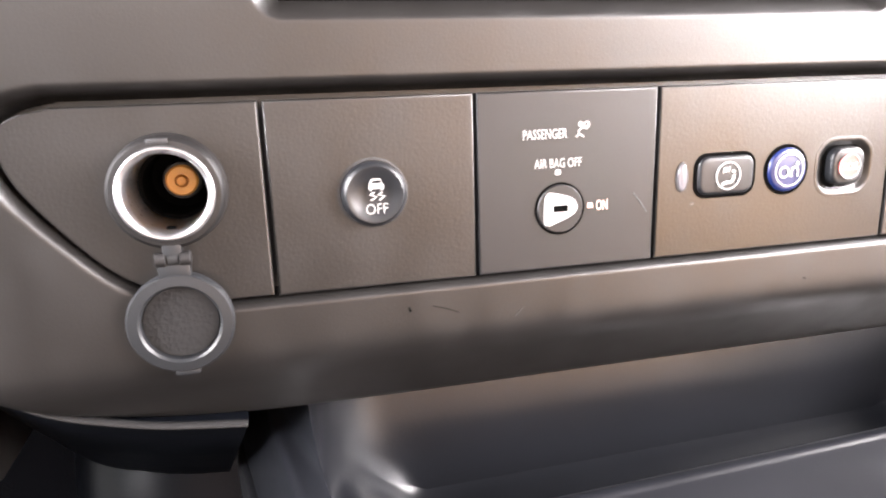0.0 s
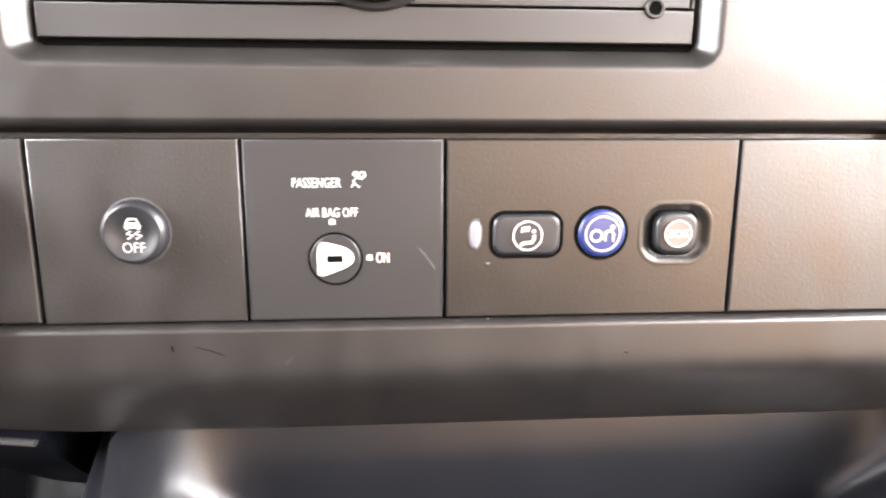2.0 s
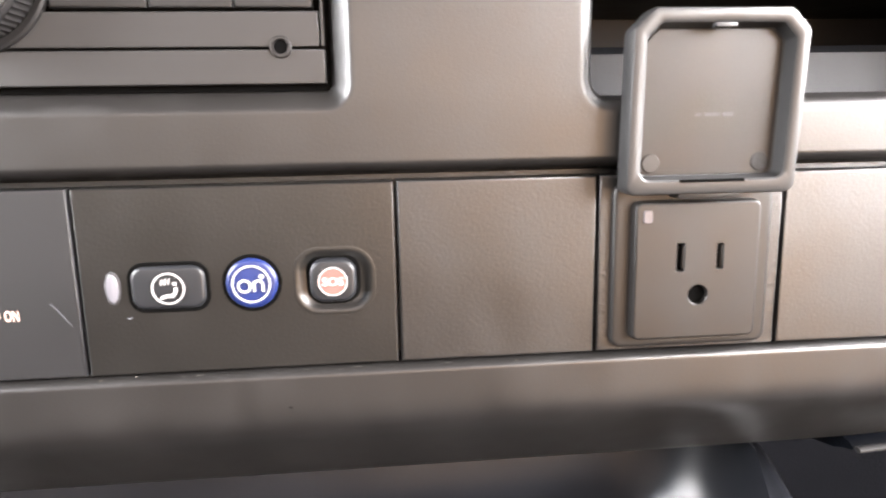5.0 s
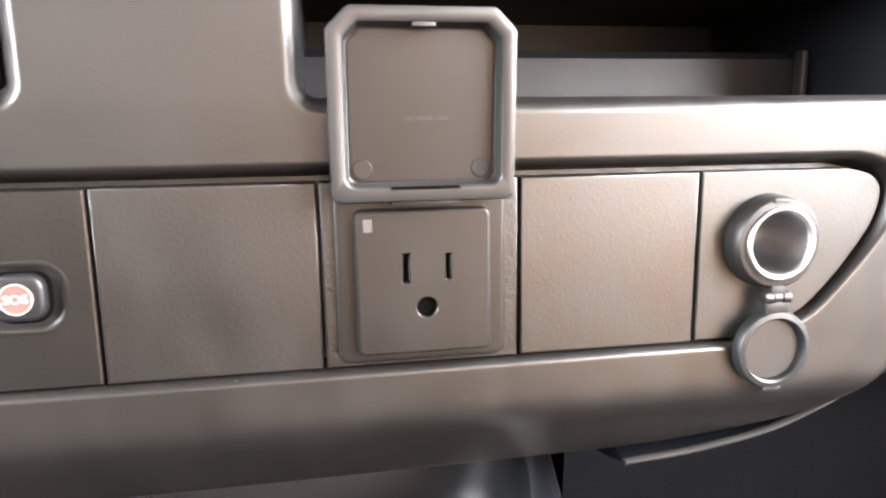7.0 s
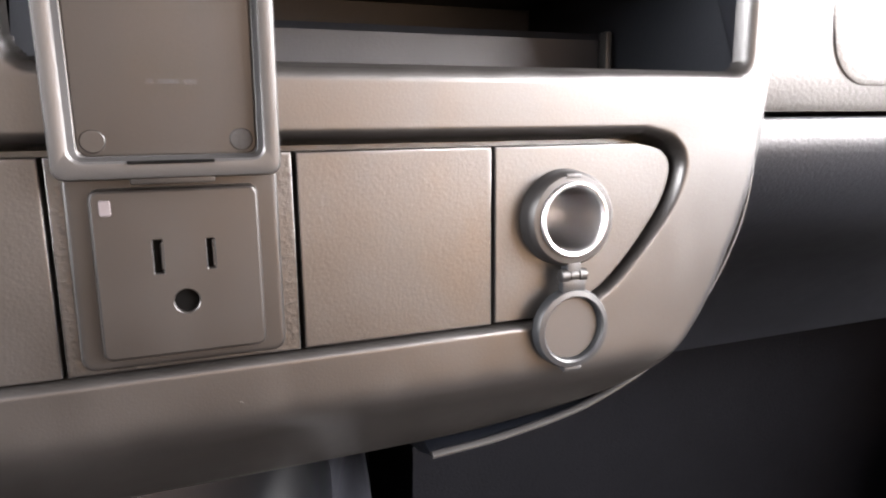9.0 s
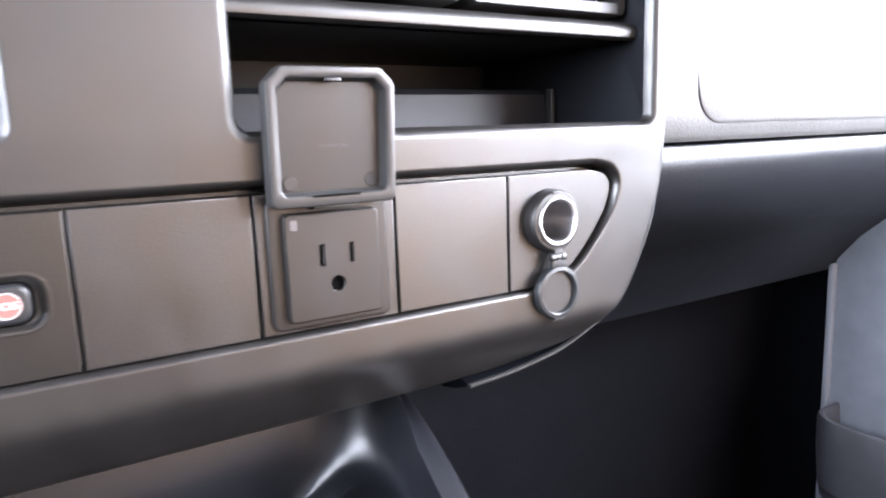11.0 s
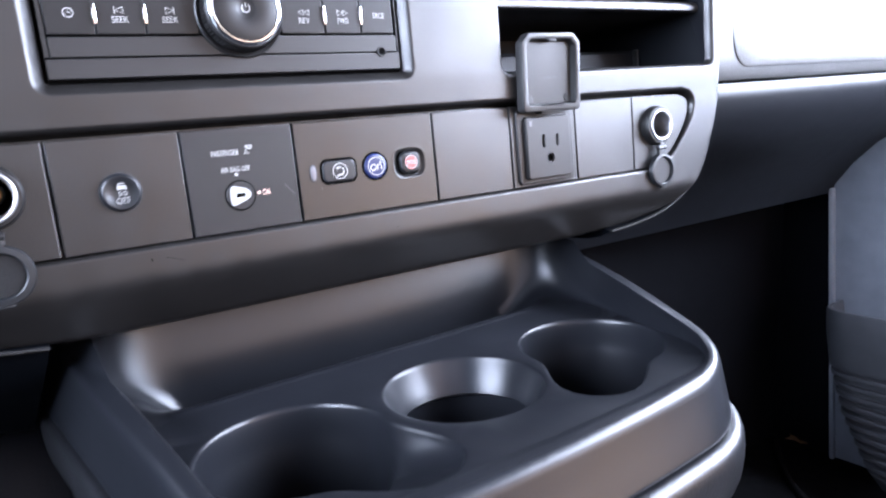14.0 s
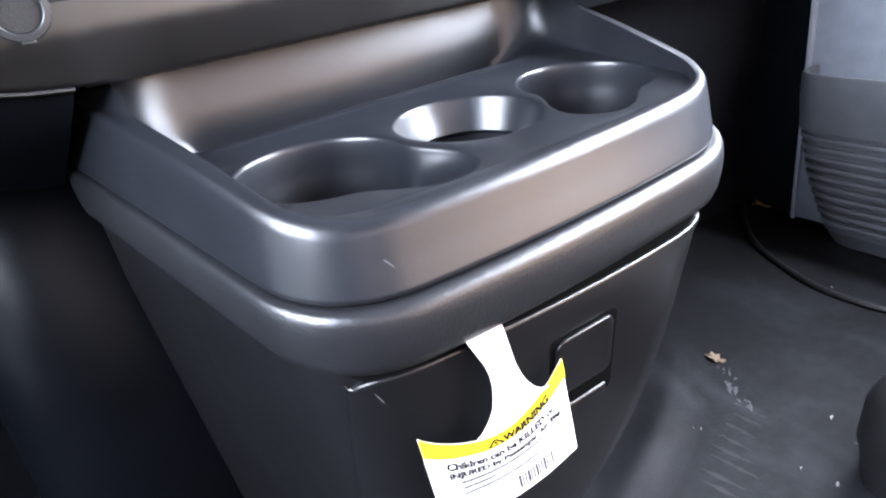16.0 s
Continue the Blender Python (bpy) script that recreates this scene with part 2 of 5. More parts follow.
def offset(poly, d):
    """Moves a closed anticlockwise polygon inwards by d."""
    m = len(poly)
    out = []
    for i in range(m):
        a, b, c = Vector(poly[i - 1]), Vector(poly[i]), Vector(poly[(i + 1) % m])
        e, f = (b - a), (c - b)
        if e.length < 1e-9 or f.length < 1e-9:
            e = f = c - a
        e.normalize(), f.normalize()
        n1, n2 = Vector((-e.y, e.x)), Vector((-f.y, f.x))
        mid = n1 + n2
        k = d / max(0.35, mid.dot(n1)) if mid.length > 1e-6 else 0
        out.append((b.x + mid.x * k, b.y + mid.y * k))
    return out


def loft(bm, loops, closed=True, cap_start=False, cap_end=False):
    rows = [[bm.verts.new(p) for p in loop] for loop in loops]
    for r, s in zip(rows, rows[1:]):
        m = len(r)
        for i in range(m if closed else m - 1):
            j = (i + 1) % m
            bm.faces.new((r[i], r[j], s[j], s[i]))
    if cap_start:
        bm.faces.new(rows[0])
    if cap_end:
        bm.faces.new(list(reversed(rows[-1])))
    return rows


def slab(poly, y, depth, bevel=0.0006, crown=0.0, bm=None, steps=3):
    """A plate that faces the cabin (-y), with a rounded front edge and a slightly crowned front."""
    bm = bm or bmesh.new()
    loops = [[(x, y + depth, z) for x, z in poly], [(x, y + bevel, z) for x, z in poly]]
    for k in range(1, steps + 1):
        t = math.pi / 2 * k / steps
        loops.append([(x, y + bevel * (1 - math.sin(t)), z) for x, z in offset(poly, bevel * (1 - math.cos(t)))])
    loops.append([(x, y, z) for x, z in offset(poly, bevel * 1.8)])
    if crown:
        cx, cz = sum(p[0] for p in poly) / len(poly), sum(p[1] for p in poly) / len(poly)
        last = loops[-1]
        for k in (0.7, 0.35):
            loops.append([(cx + (p[0] - cx) * k, y - crown * (1 - k * k), cz + (p[2] - cz) * k) for p in last])
    loft(bm, loops, True, True, True)
    return bm


def lathe(profile, cx, cz, n=48, squash=1.0):
    """Turns a profile of (radius, y) about an axis along y."""
    bm = bmesh.new()
    loops = [[(cx + r * math.cos(2 * math.pi * k / n), y, cz + r * squash * math.sin(2 * math.pi * k / n)) for k in range(n)] for r, y in profile]
    loft(bm, loops)
    return bm


def box(x0, x1, y0, y1, z0, z1, bevel=0.0, seg=2):
    bm = bmesh.new()
    bmesh.ops.create_cube(bm, size=1.0, matrix=Matrix.Translation(((x0 + x1) / 2, (y0 + y1) / 2, (z0 + z1) / 2)) @ Matrix.Diagonal((x1 - x0, y1 - y0, z1 - z0, 1)))
    if bevel:
        bmesh.ops.bevel(bm, geom=bm.edges[:], offset=bevel, segments=seg, profile=0.5, affect="EDGES")
    return bm


def extrude_x(profile, xs, closed=True):
    """Draws a (y, z) profile along x; xs are places, or (place, dy, dz)."""
    bm = bmesh.new()
    loops = []
    for x in xs:
        x, dy, dz = x if isinstance(x, tuple) else (x, 0, 0)
        loops.append([(x, y + dy, z + dz) for y, z in profile])
    loft(bm, loops, closed, closed, closed)
    return bm


def ribbon(strokes, width, y, thick=0.00012):
    """Printed strokes on a plate: each a list of (x, z)."""
    bm = bmesh.new()
    for pts in strokes:
        m = len(pts)
        left, right = [], []
        for i, p in enumerate(pts):
            a, b = Vector(pts[max(i - 1, 0)]), Vector(pts[min(i + 1, m - 1)])
            d = (b - a).normalized()
            n = Vector((-d.y, d.x)) * width / 2
            left.append((p[0] + n.x, p[1] + n.y))
            right.append((p[0] - n.x, p[1] - n.y))
        ring = left + right[::-1]
        f = [bm.verts.new((x, y - thick, z)) for x, z in ring]
        g = [bm.verts.new((x, y, z)) for x, z in ring]
        for i in range(m - 1):
            bm.faces.new((f[i], f[i + 1], f[2 * m - 2 - i], f[2 * m - 1 - i]))
        for i in range(2 * m):
            j = (i + 1) % (2 * m)
            bm.faces.new((f[i], f[j], g[j], g[i]))
    return bm


def ring_stroke(cx, cz, r, n=28):
    return [(cx + r * math.cos(2 * math.pi * k / n), cz + r * math.sin(2 * math.pi * k / n)) for k in range(n + 1)]


def letters(text, x0, x1, z0, z1, y, thick=0.00012, bold=0.0):
    """Built-in font letters fitted to a rectangle on a plate that faces -y."""
    cu = bpy.data.curves.new("letters", "FONT")
    cu.body, cu.resolution_u, cu.offset = text, 3, bold
    ob = bpy.data.objects.new("letters", cu)
    scene.collection.objects.link(ob)
    me = bpy.data.meshes.new_from_object(ob.evaluated_get(bpy.context.evaluated_depsgraph_get()))
    bpy.data.objects.remove(ob)
    bpy.data.curves.remove(cu)
    bm = bmesh.new()
    bm.from_mesh(me)
    bpy.data.meshes.remove(me)
    lo = [min(v.co[i] for v in bm.verts) for i in (0, 1)]
    hi = [max(v.co[i] for v in bm.verts) for i in (0, 1)]
    for v in bm.verts:
        u, w = (v.co.x - lo[0]) / (hi[0] - lo[0]), (v.co.y - lo[1]) / (hi[1] - lo[1])
        v.co = (x0 + (x1 - x0) * u, y - thick, z0 + (z1 - z0) * w)
    return bm


def distance(px, pz, poly):
    """Signed distance of many points to a closed polygon, negative inside."""
    q = np.array([(p[0], p[1]) for p in poly])
    best = np.full(px.shape, 1e9)
    inside = np.zeros(px.shape, bool)
    for (ax, az), (bx, bz) in zip(q, np.roll(q, -1, 0)):
        ex, ez = bx - ax, bz - az
        t = np.clip(((px - ax) * ex + (pz - az) * ez) / (ex * ex + ez * ez + 1e-15), 0, 1)
        best = np.minimum(best, np.hypot(px - ax - t * ex, pz - az - t * ez))
        if az != bz:
            inside ^= ((az > pz) != (bz > pz)) & (px < ex * (pz - az) / ez + ax)
    return np.where(inside, -best, best)


# ---- measures of the dash ----
PY = 0.1885                     # face of the switch plates
MID = 0.19                      # the dash is symmetrical about this x
ZT, ZB = 0.5978, 0.5432         # top and bottom of the switch plates
SEAMS = (-0.0037, 0.0562, 0.1157, 0.2062, 0.2666, 0.3254, 0.3840)
END_RIGHT = smooth_curve([(0.3992, 0.5435), (0.4229, 0.5520), (0.4427, 0.5740), (0.4485, 0.5880), (0.4455, 0.5950), (0.4356, ZT)], 6)
END_LEFT = [(2 * MID - p.x, p.y) for p in END_RIGHT]
STRIP = [(p.x, p.y) for p in END_RIGHT] + END_LEFT[::-1]
EDGE_RIGHT = smooth_curve([(0.30, 0.4962), (0.364, 0.4972), (0.400, 0.5010), (0.436, 0.5110), (0.4640, 0.5330), (0.4840, 0.5680), (0.4920, 0.6070), (0.4910, 0.66), (0.4910, 0.76)], 6)
EDGE_LEFT = smooth_curve([(0.30, 0.4962), (0.364, 0.4968), (0.400, 0.4990), (0.430, 0.5045), (0.4580, 0.5160), (0.4800, 0.5450), (0.4920, 0.6070), (0.4910, 0.66), (0.4910, 0.76)], 6)
OUTLINE = [(p.x, p.y) for p in EDGE_RIGHT] + [(2 * MID - p.x, p.y) for p in EDGE_LEFT][::-1]
RADIO_HOLE = rrect(0.0022, 0.6238, 0.1895, 0.80, 0.0015, 3)
POCKET_HOLE = rrect(0.2635, 0.6205, 0.4745, 0.80, 0.005, 4)


FZ = np.arange(0.470, 0.800, 0.0005)
FY_RAW = np.interp(FZ, [0.470, 0.494, 0.498, 0.507, 0.514, 0.520, 0.525, 0.529, 0.541, 0.600, 0.620, 0.80],
                   [0.240, 0.2140, 0.2075, 0.1997, 0.1938, 0.1889, 0.1861, 0.1857, 0.1857, 0.1850, 0.1842, 0.1825])
FKERN = np.exp(-0.5 * (np.arange(-24, 25) / 3.6) ** 2)
FY_SMOOTH = np.convolve(np.pad(FY_RAW, 24, "edge"), FKERN / FKERN.sum(), "valid")


def fascia_depth(z):
    return np.interp(z, FZ, FY_SMOOTH)


# ---- dashboard, centre ----
def build_fascia(parent):
    fine = lambda a, b, s: np.arange(a, b, s)
    xs = np.unique(np.round(np.concatenate([fine(-0.114, 0.496, 0.004), fine(-0.114, -0.03, 0.0009), fine(0.395, 0.496, 0.0009), fine(-0.076, -0.014, 0.00045), fine(0.394, 0.456, 0.00045),
                                            fine(-0.008, 0.006, 0.0007), fine(0.184, 0.200, 0.0007), fine(0.258, 0.274, 0.0007)]), 5))
    zs = np.unique(np.round(np.concatenate([fine(0.492, 0.745, 0.004), fine(0.492, 0.545, 0.0012), fine(0.536, 0.546, 0.0006), fine(0.541, 0.600, 0.0006),
                                            fine(0.594, 0.608, 0.0006), fine(0.612, 0.630, 0.0007)]), 5))
    X, Z = np.meshgrid(xs, zs)
    Y = fascia_depth(Z)
    d_strip, d_radio = distance(X, Z, STRIP) - 0.0010 - 0.0012 * np.clip((Z - 0.56) / 0.04, 0, 1), distance(X, Z, RADIO_HOLE)
    d_pocket, d_out = distance(X, Z, POCKET_HOLE), -distance(X, Z, OUTLINE)

    def roll(d, r, deep):
        t = np.clip(1 - d / r, 0, 1)
        return deep * (1 - np.sqrt(np.clip(1 - t * t, 0, 1)))

    top = np.clip((Z - 0.56) / 0.04, 0, 1)
    Y = Y + roll(d_strip, 0.0020 + 0.0018 * top, 0.003 + 0.006 * top)
    Y = np.where(d_strip <= 0, Y + (0.1985 - Y) * np.clip(-d_strip / 0.0007, 0, 1), Y)
    cham = np.clip(1 - d_radio / 0.0058, 0, 1)
    Y = Y + 0.0062 * cham ** 1.3
    Y = np.where(d_radio <= 0, 0.196, Y)
    Y = Y + roll(d_pocket, 0.0045, 0.006)
    side = np.clip((Z - 0.515) / 0.045, 0, 1)
    Y = Y + roll(d_out, 0.0035 + 0.0065 * side, 0.005 + 0.015 * side)
    keep = (d_out > 0) & (d_pocket > 0.0) & (d_radio > -0.004) & (d_strip > -0.004)
    bm = bmesh.new()
    vs = {}
    n, m = X.shape
    quad = keep[:-1, :-1] | keep[1:, :-1] | keep[:-1, 1:] | keep[1:, 1:]

    def vert(i, j):
        if (i, j) not in vs:
            vs[i, j] = bm.verts.new((X[i, j], Y[i, j], Z[i, j]))
        return vs[i, j]

    for i in range(n - 1):
        for j in range(m - 1):
            if quad[i, j]:
                bm.faces.new((vert(i, j), vert(i, j + 1), vert(i + 1, j + 1), vert(i + 1, j)))
    return part("fascia", bm, FASCIA, parent, "charcoal moulded centre fascia with rolled edges", 60)


def build_lower_trim(parent, side):
    """The lip and skirt that follow the fascia's lower corner."""
    first, drop = (0.367, 0.018) if side > 0 else (0.3965, 0.067)
    path = [(0.35, 0.4965), (0.367, 0.4985), (0.3965, 0.5010), (0.4306, 0.5082), (0.4634, 0.5260), (0.4886, 0.5642), (0.4955, 0.607), (0.4960, 0.65)]
    if side < 0:
        path = [(0.35, 0.4965), (0.367, 0.4980), (0.3965, 0.5005), (0.43, 0.5055), (0.460, 0.5175), (0.4845, 0.5480), (0.4955, 0.607), (0.4960, 0.65)]
    pts = [p for p in smooth_curve(path, 10) if p.x >= first - 0.001]
    loops = []
    for i, p in enumerate(pts):
        a, b = pts[max(i - 1, 0)], pts[min(i + 1, len(pts) - 1)]
        t = (b - a).normalized()
        nx, nz = t.y, -t.x
        sec = [(-0.003, 0.222), (0.0000, 0.2040), (0.0010, 0.2020), (0.0024, 0.2020), (0.0032, 0.2050), (0.0040, 0.2075)]
        loop = [(p.x + nx * o, y, p.y + nz * o) for o, y in sec]
        k = max(0.15, -nz)
        if side > 0:
            loop += [(p.x + nx * 0.006, 0.2120, p.y + nz * 0.006), (p.x + nx * 0.007, 0.2250, p.y + nz * 0.009), (p.x + nx * 0.004, 0.2500, p.y + nz * 0.010), (p.x - 0.002, 0.29, p.y + nz * 0.006)]
        else:
            loop += [(p.x + nx * 0.008, 0.2090, p.y + nz * 0.008), (p.x + nx * 0.012, 0.2450, p.y - drop * k * 0.55), (p.x + nx * 0.012, 0.2800, p.y - drop * k * 0.94), (p.x + nx * 0.011, 0.2850, p.y - drop * k), (p.x + nx * 0.008, 0.2900, p.y - drop * k - 0.001), (p.x + nx * 0.004, 0.33, p.y - drop * k)]
        loops.append([(x if side > 0 else 2 * MID - x - 0.2 * max(0.0, y - 0.205), y, z) for x, y, z in loop])
    bm = bmesh.new()
    rows = loft(bm, loops, False)
    bm.faces.new(rows[0])
    lip = bmesh.new()
    rings = []
    for i, p in enumerate(pts):
        a, b = pts[max(i - 1, 0)], pts[min(i + 1, len(pts) - 1)]
        t = (b - a).normalized()
        nx, nz = t.y, -t.x
        ring = []
        for k in range(10):
            q = 2 * math.pi * k / 10
            o, y = 0.0010 + 0.0010 * math.cos(q), 0.1996 + 0.0018 * math.sin(q)
            ring.append((p.x + nx * o if side > 0 else 2 * MID - p.x - nx * o, y, p.y + nz * o))
        rings.append(ring)
    loft(lip, rings, True, True, True)
    part("skirt_lip", lip, LID_GREY, parent, "thin rounded lip along the skirt")
    return part("lower_skirt", bm, COVER, parent, "lower skirt under the fascia, darkened for shade", 40)


dash = thing("dashboard", (MID, 0.19, 0.50), "charcoal grey van dashboard of moulded plastic", "dashboard", kind="structure")
build_fascia(dash)
build_lower_trim(dash, 1)
build_lower_trim(dash, -1)
part("underside", extrude_x([(0.2180, 0.5000), (0.2210, 0.4985), (0.30, 0.4985), (0.30, 0.510), (0.22, 0.510)], [0.000, 0.380]), DARK, dash)
part("strip_backing", box(-0.0100, 0.3900, 0.1990, 0.203, 0.535, 0.603), DARK, dash)


# passenger side: soft pad above, glove box below
PAD_PROFILE = [(0.221, 0.6085), (0.2185, 0.612), (0.220, 0.640), (0.226, 0.680), (0.240, 0.720), (0.270, 0.765), (0.33, 0.80), (0.45, 0.83), (0.85, 0.86), (0.85, 0.6085)]
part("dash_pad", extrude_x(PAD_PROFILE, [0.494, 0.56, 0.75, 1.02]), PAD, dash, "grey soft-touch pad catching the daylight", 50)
AIRBAG_POLY = rrect(0.556, 0.6190, 0.985, 0.735, 0.020, 8)


def airbag_cover():
    bm = bmesh.new()
    yz = lambda z: float(np.interp(z, [0.6085, 0.640, 0.680, 0.720, 0.765], [0.2188, 0.220, 0.226, 0.240, 0.270]))
    loops = [[(x, yz(z) + dy, z) for x, z in offset(AIRBAG_POLY, o)] for o, dy in ((0, 0.001), (0.0006, -0.0010), (0.0025, -0.0018))]
    rows = loft(bm, loops)
    inner = loops[-1]
    cx, cz = 0.7725, 0.676
    for k in (0.8, 0.55, 0.3, 0.08):
        loop = [(cx + (x - cx) * k, yz(cz + (z - cz) * k) - 0.0018, cz + (z - cz) * k) for x, y, z in inner]
        row = [bm.verts.new(p) for p in loop]
        last = rows[-1]
        for i in range(len(row)):
            j = (i + 1) % len(row)
            bm.faces.new((last[i], last[j], row[j], row[i]))
        rows.append(row)
    bm.faces.new(rows[-1])
    return bm


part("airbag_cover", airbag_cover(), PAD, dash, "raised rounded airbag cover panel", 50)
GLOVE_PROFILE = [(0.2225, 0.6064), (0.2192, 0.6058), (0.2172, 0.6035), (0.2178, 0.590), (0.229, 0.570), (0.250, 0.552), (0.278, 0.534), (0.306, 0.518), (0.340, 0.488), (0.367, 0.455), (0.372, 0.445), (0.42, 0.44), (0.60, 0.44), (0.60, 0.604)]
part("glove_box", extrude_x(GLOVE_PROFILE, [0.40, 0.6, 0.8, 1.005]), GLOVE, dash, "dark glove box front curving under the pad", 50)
part("dash_top", extrude_x([(0.186, 0.745), (0.190, 0.80), (0.23, 0.85), (0.32, 0.875), (0.85, 0.88), (0.85, 0.80), (0.30, 0.745)], [-0.85, 0.493]), PAD, dash, "", 50)
part("driver_side_panel", extrude_x([(0.20, 0.50), (0.185, 0.56), (0.18, 0.70), (0.186, 0.7445), (0.40, 0.7445), (0.40, 0.47), (0.26, 0.46)], [-0.85, -0.1125]), FASCIA, dash, "", 50)
PALE_MARK = paint("pale_scuff", (0.030, 0.029, 0.028), 0.7)
for strokes, width, material in (([[(0.0672, 0.5300), (0.0696, 0.5324)]], 0.00025, PALE_MARK), ([[(0.0408, 0.5362), (0.0452, 0.5349), (0.0490, 0.5333)]], 0.00018, VOID),
                                 ([[(0.0337, 0.5366), (0.0341, 0.5350)]], 0.0005, VOID), ([[(0.1725, 0.5317), (0.1737, 0.5315)]], 0.0005, VOID), ([[(0.3074, 0.5318), (0.3086, 0.5310)]], 0.0003, PALE_MARK)):
    part("scuff", ribbon(strokes, width, 0.18545, 0.0001), material, dash, "small scuff on the fascia")


# storage pocket with its bar
def build_pocket():
    bm = bmesh.new()
    x0, x1 = 0.2635, 0.4745
    prof = [(0.1885, 0.6200), (0.1892, 0.6165), (0.194, 0.6150), (0.256, 0.6150), (0.262, 0.618), (0.2635, 0.640), (0.266, 0.6430), (0.335, 0.6450), (0.335, 0.6640), (0.206, 0.6640)]
    loops = [[(x, y, z) for y, z in prof] for x in (x0, x1 + 0.0005)]
    loft(bm, loops, False)
    for x, lean in ((x0, 0.0), (x1, 0.0)):
        bm.faces.new([bm.verts.new((x + lean * (y - 0.18), y, z)) for y, z in prof])
    return bm


pocket = thing("storage_pocket", (0.37, 0.26, 0.615), "dark open storage pocket recessed in the dashboard", "storage pocket")
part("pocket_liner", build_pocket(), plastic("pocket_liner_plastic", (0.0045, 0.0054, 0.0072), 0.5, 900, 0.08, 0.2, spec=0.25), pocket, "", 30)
part("pocket_divider", box(0.4695, 0.4725, 0.2570, 0.2630, 0.6152, 0.6430, 0.0008), LID_GREY, pocket, "pale vertical rib")
part("pocket_side", box(0.4753, 0.4773, 0.1905, 0.335, 0.6155, 0.745), CONSOLE, pocket)
part("bar", extrude_x([(0.2040, 0.6640), (0.1985, 0.6625), (0.1955, 0.6640), (0.1948, 0.6670), (0.1965, 0.6700), (0.2010, 0.6720), (0.2100, 0.6725), (0.2120, 0.6640)], [0.2637, 0.37, 0.4742]), FASCIA, pocket, "rounded horizontal bar", 50)


def air_vent(x0, x1):
    vent = thing("air_vent", ((x0 + x1) / 2, 0.205, 0.676), "black louvred dashboard air vent with thin blades", "air vent", "dashboard vents")
    poly, hole = rrect(x0, 0.6755, x1, 0.742, 0.004, 4), rrect(x0 + 0.004, 0.6815, x1 - 0.004, 0.738, 0.003, 4)
    bm = bmesh.new()
    loops = [[(x, 0.24, z) for x, z in poly], [(x, 0.2030, z) for x, z in poly], [(x, 0.2015, z) for x, z in offset(poly, 0.001)], [(x, 0.2018, z) for x, z in hole], [(x, 0.206, z) for x, z in offset(hole, 0.0006)], [(x, 0.235, z) for x, z in offset(hole, 0.0006)]]
    loft(bm, loops, True, False, True)
    part("vent_frame", bm, KEY_PLASTIC, vent, "black frame")
    for k in range(4):
        z = 0.6900 + 0.0125 * k
        part("blade", extrude_x([(0.2040, z), (0.2050, z - 0.0008), (0.222, z + 0.004), (0.222, z + 0.0055), (0.2050, z + 0.0010)], [x0 + 0.0046, x1 - 0.0046]), KEY_PLASTIC, vent)
    for k in range(5):
        x = x0 + 0.006 + (x1 - x0 - 0.012) * (k + 0.5) / 5
        part("vane", box(x - 0.0007, x + 0.0007, 0.2085, 0.230, 0.6822, 0.7375), KEY_PLASTIC, vent)
    return vent


air_vent(0.2680, 0.3715)
air_vent(0.3755, 0.4735)
part("vent_backing", box(0.2660, 0.4740, 0.2405, 0.245, 0.6730, 0.746), DARK, pocket)


# ---- switch plates ----
GAP = 0.00055


def plate_poly(x0, x1):
    return [(x0 + GAP, ZB), (x1 - GAP, ZB), (x1 - GAP, ZT), (x0 + GAP, ZT)]


def plate(parent, x0, x1, material, label=""):
    return part("plate", slab(plate_poly(x0, x1), PY, 0.009, 0.0005, 0.00015), material, parent, label)


def holed_slab(poly, y, depth, bevel, holes):
    """A plate like slab(), with openings cut through its front."""
    bm = bmesh.new()
    rows = loft(bm, [[(x, y + depth, z) for x, z in poly], [(x, y + bevel, z) for x, z in poly], [(x, y + bevel * 0.3, z) for x, z in offset(poly, bevel * 0.3)], [(x, y, z) for x, z in offset(poly, bevel)]])
    edges = [bm.edges.get((rows[-1][i], rows[-1][(i + 1) % len(poly)])) for i in range(len(poly))]
    for hole in holes:
        last = loft(bm, [[(x, y + depth, z) for x, z in hole], [(x, y, z) for x, z in hole]])[-1]
        edges += [bm.edges.get((last[i], last[(i + 1) % len(last)])) for i in range(len(last))]
    bmesh.ops.triangle_fill(bm, edges=edges, use_beauty=True)
    return bm


def switch_panel(name, x0, x1, label, category):
    return thing(name, ((x0 + x1) / 2, PY, ZB), label, category)


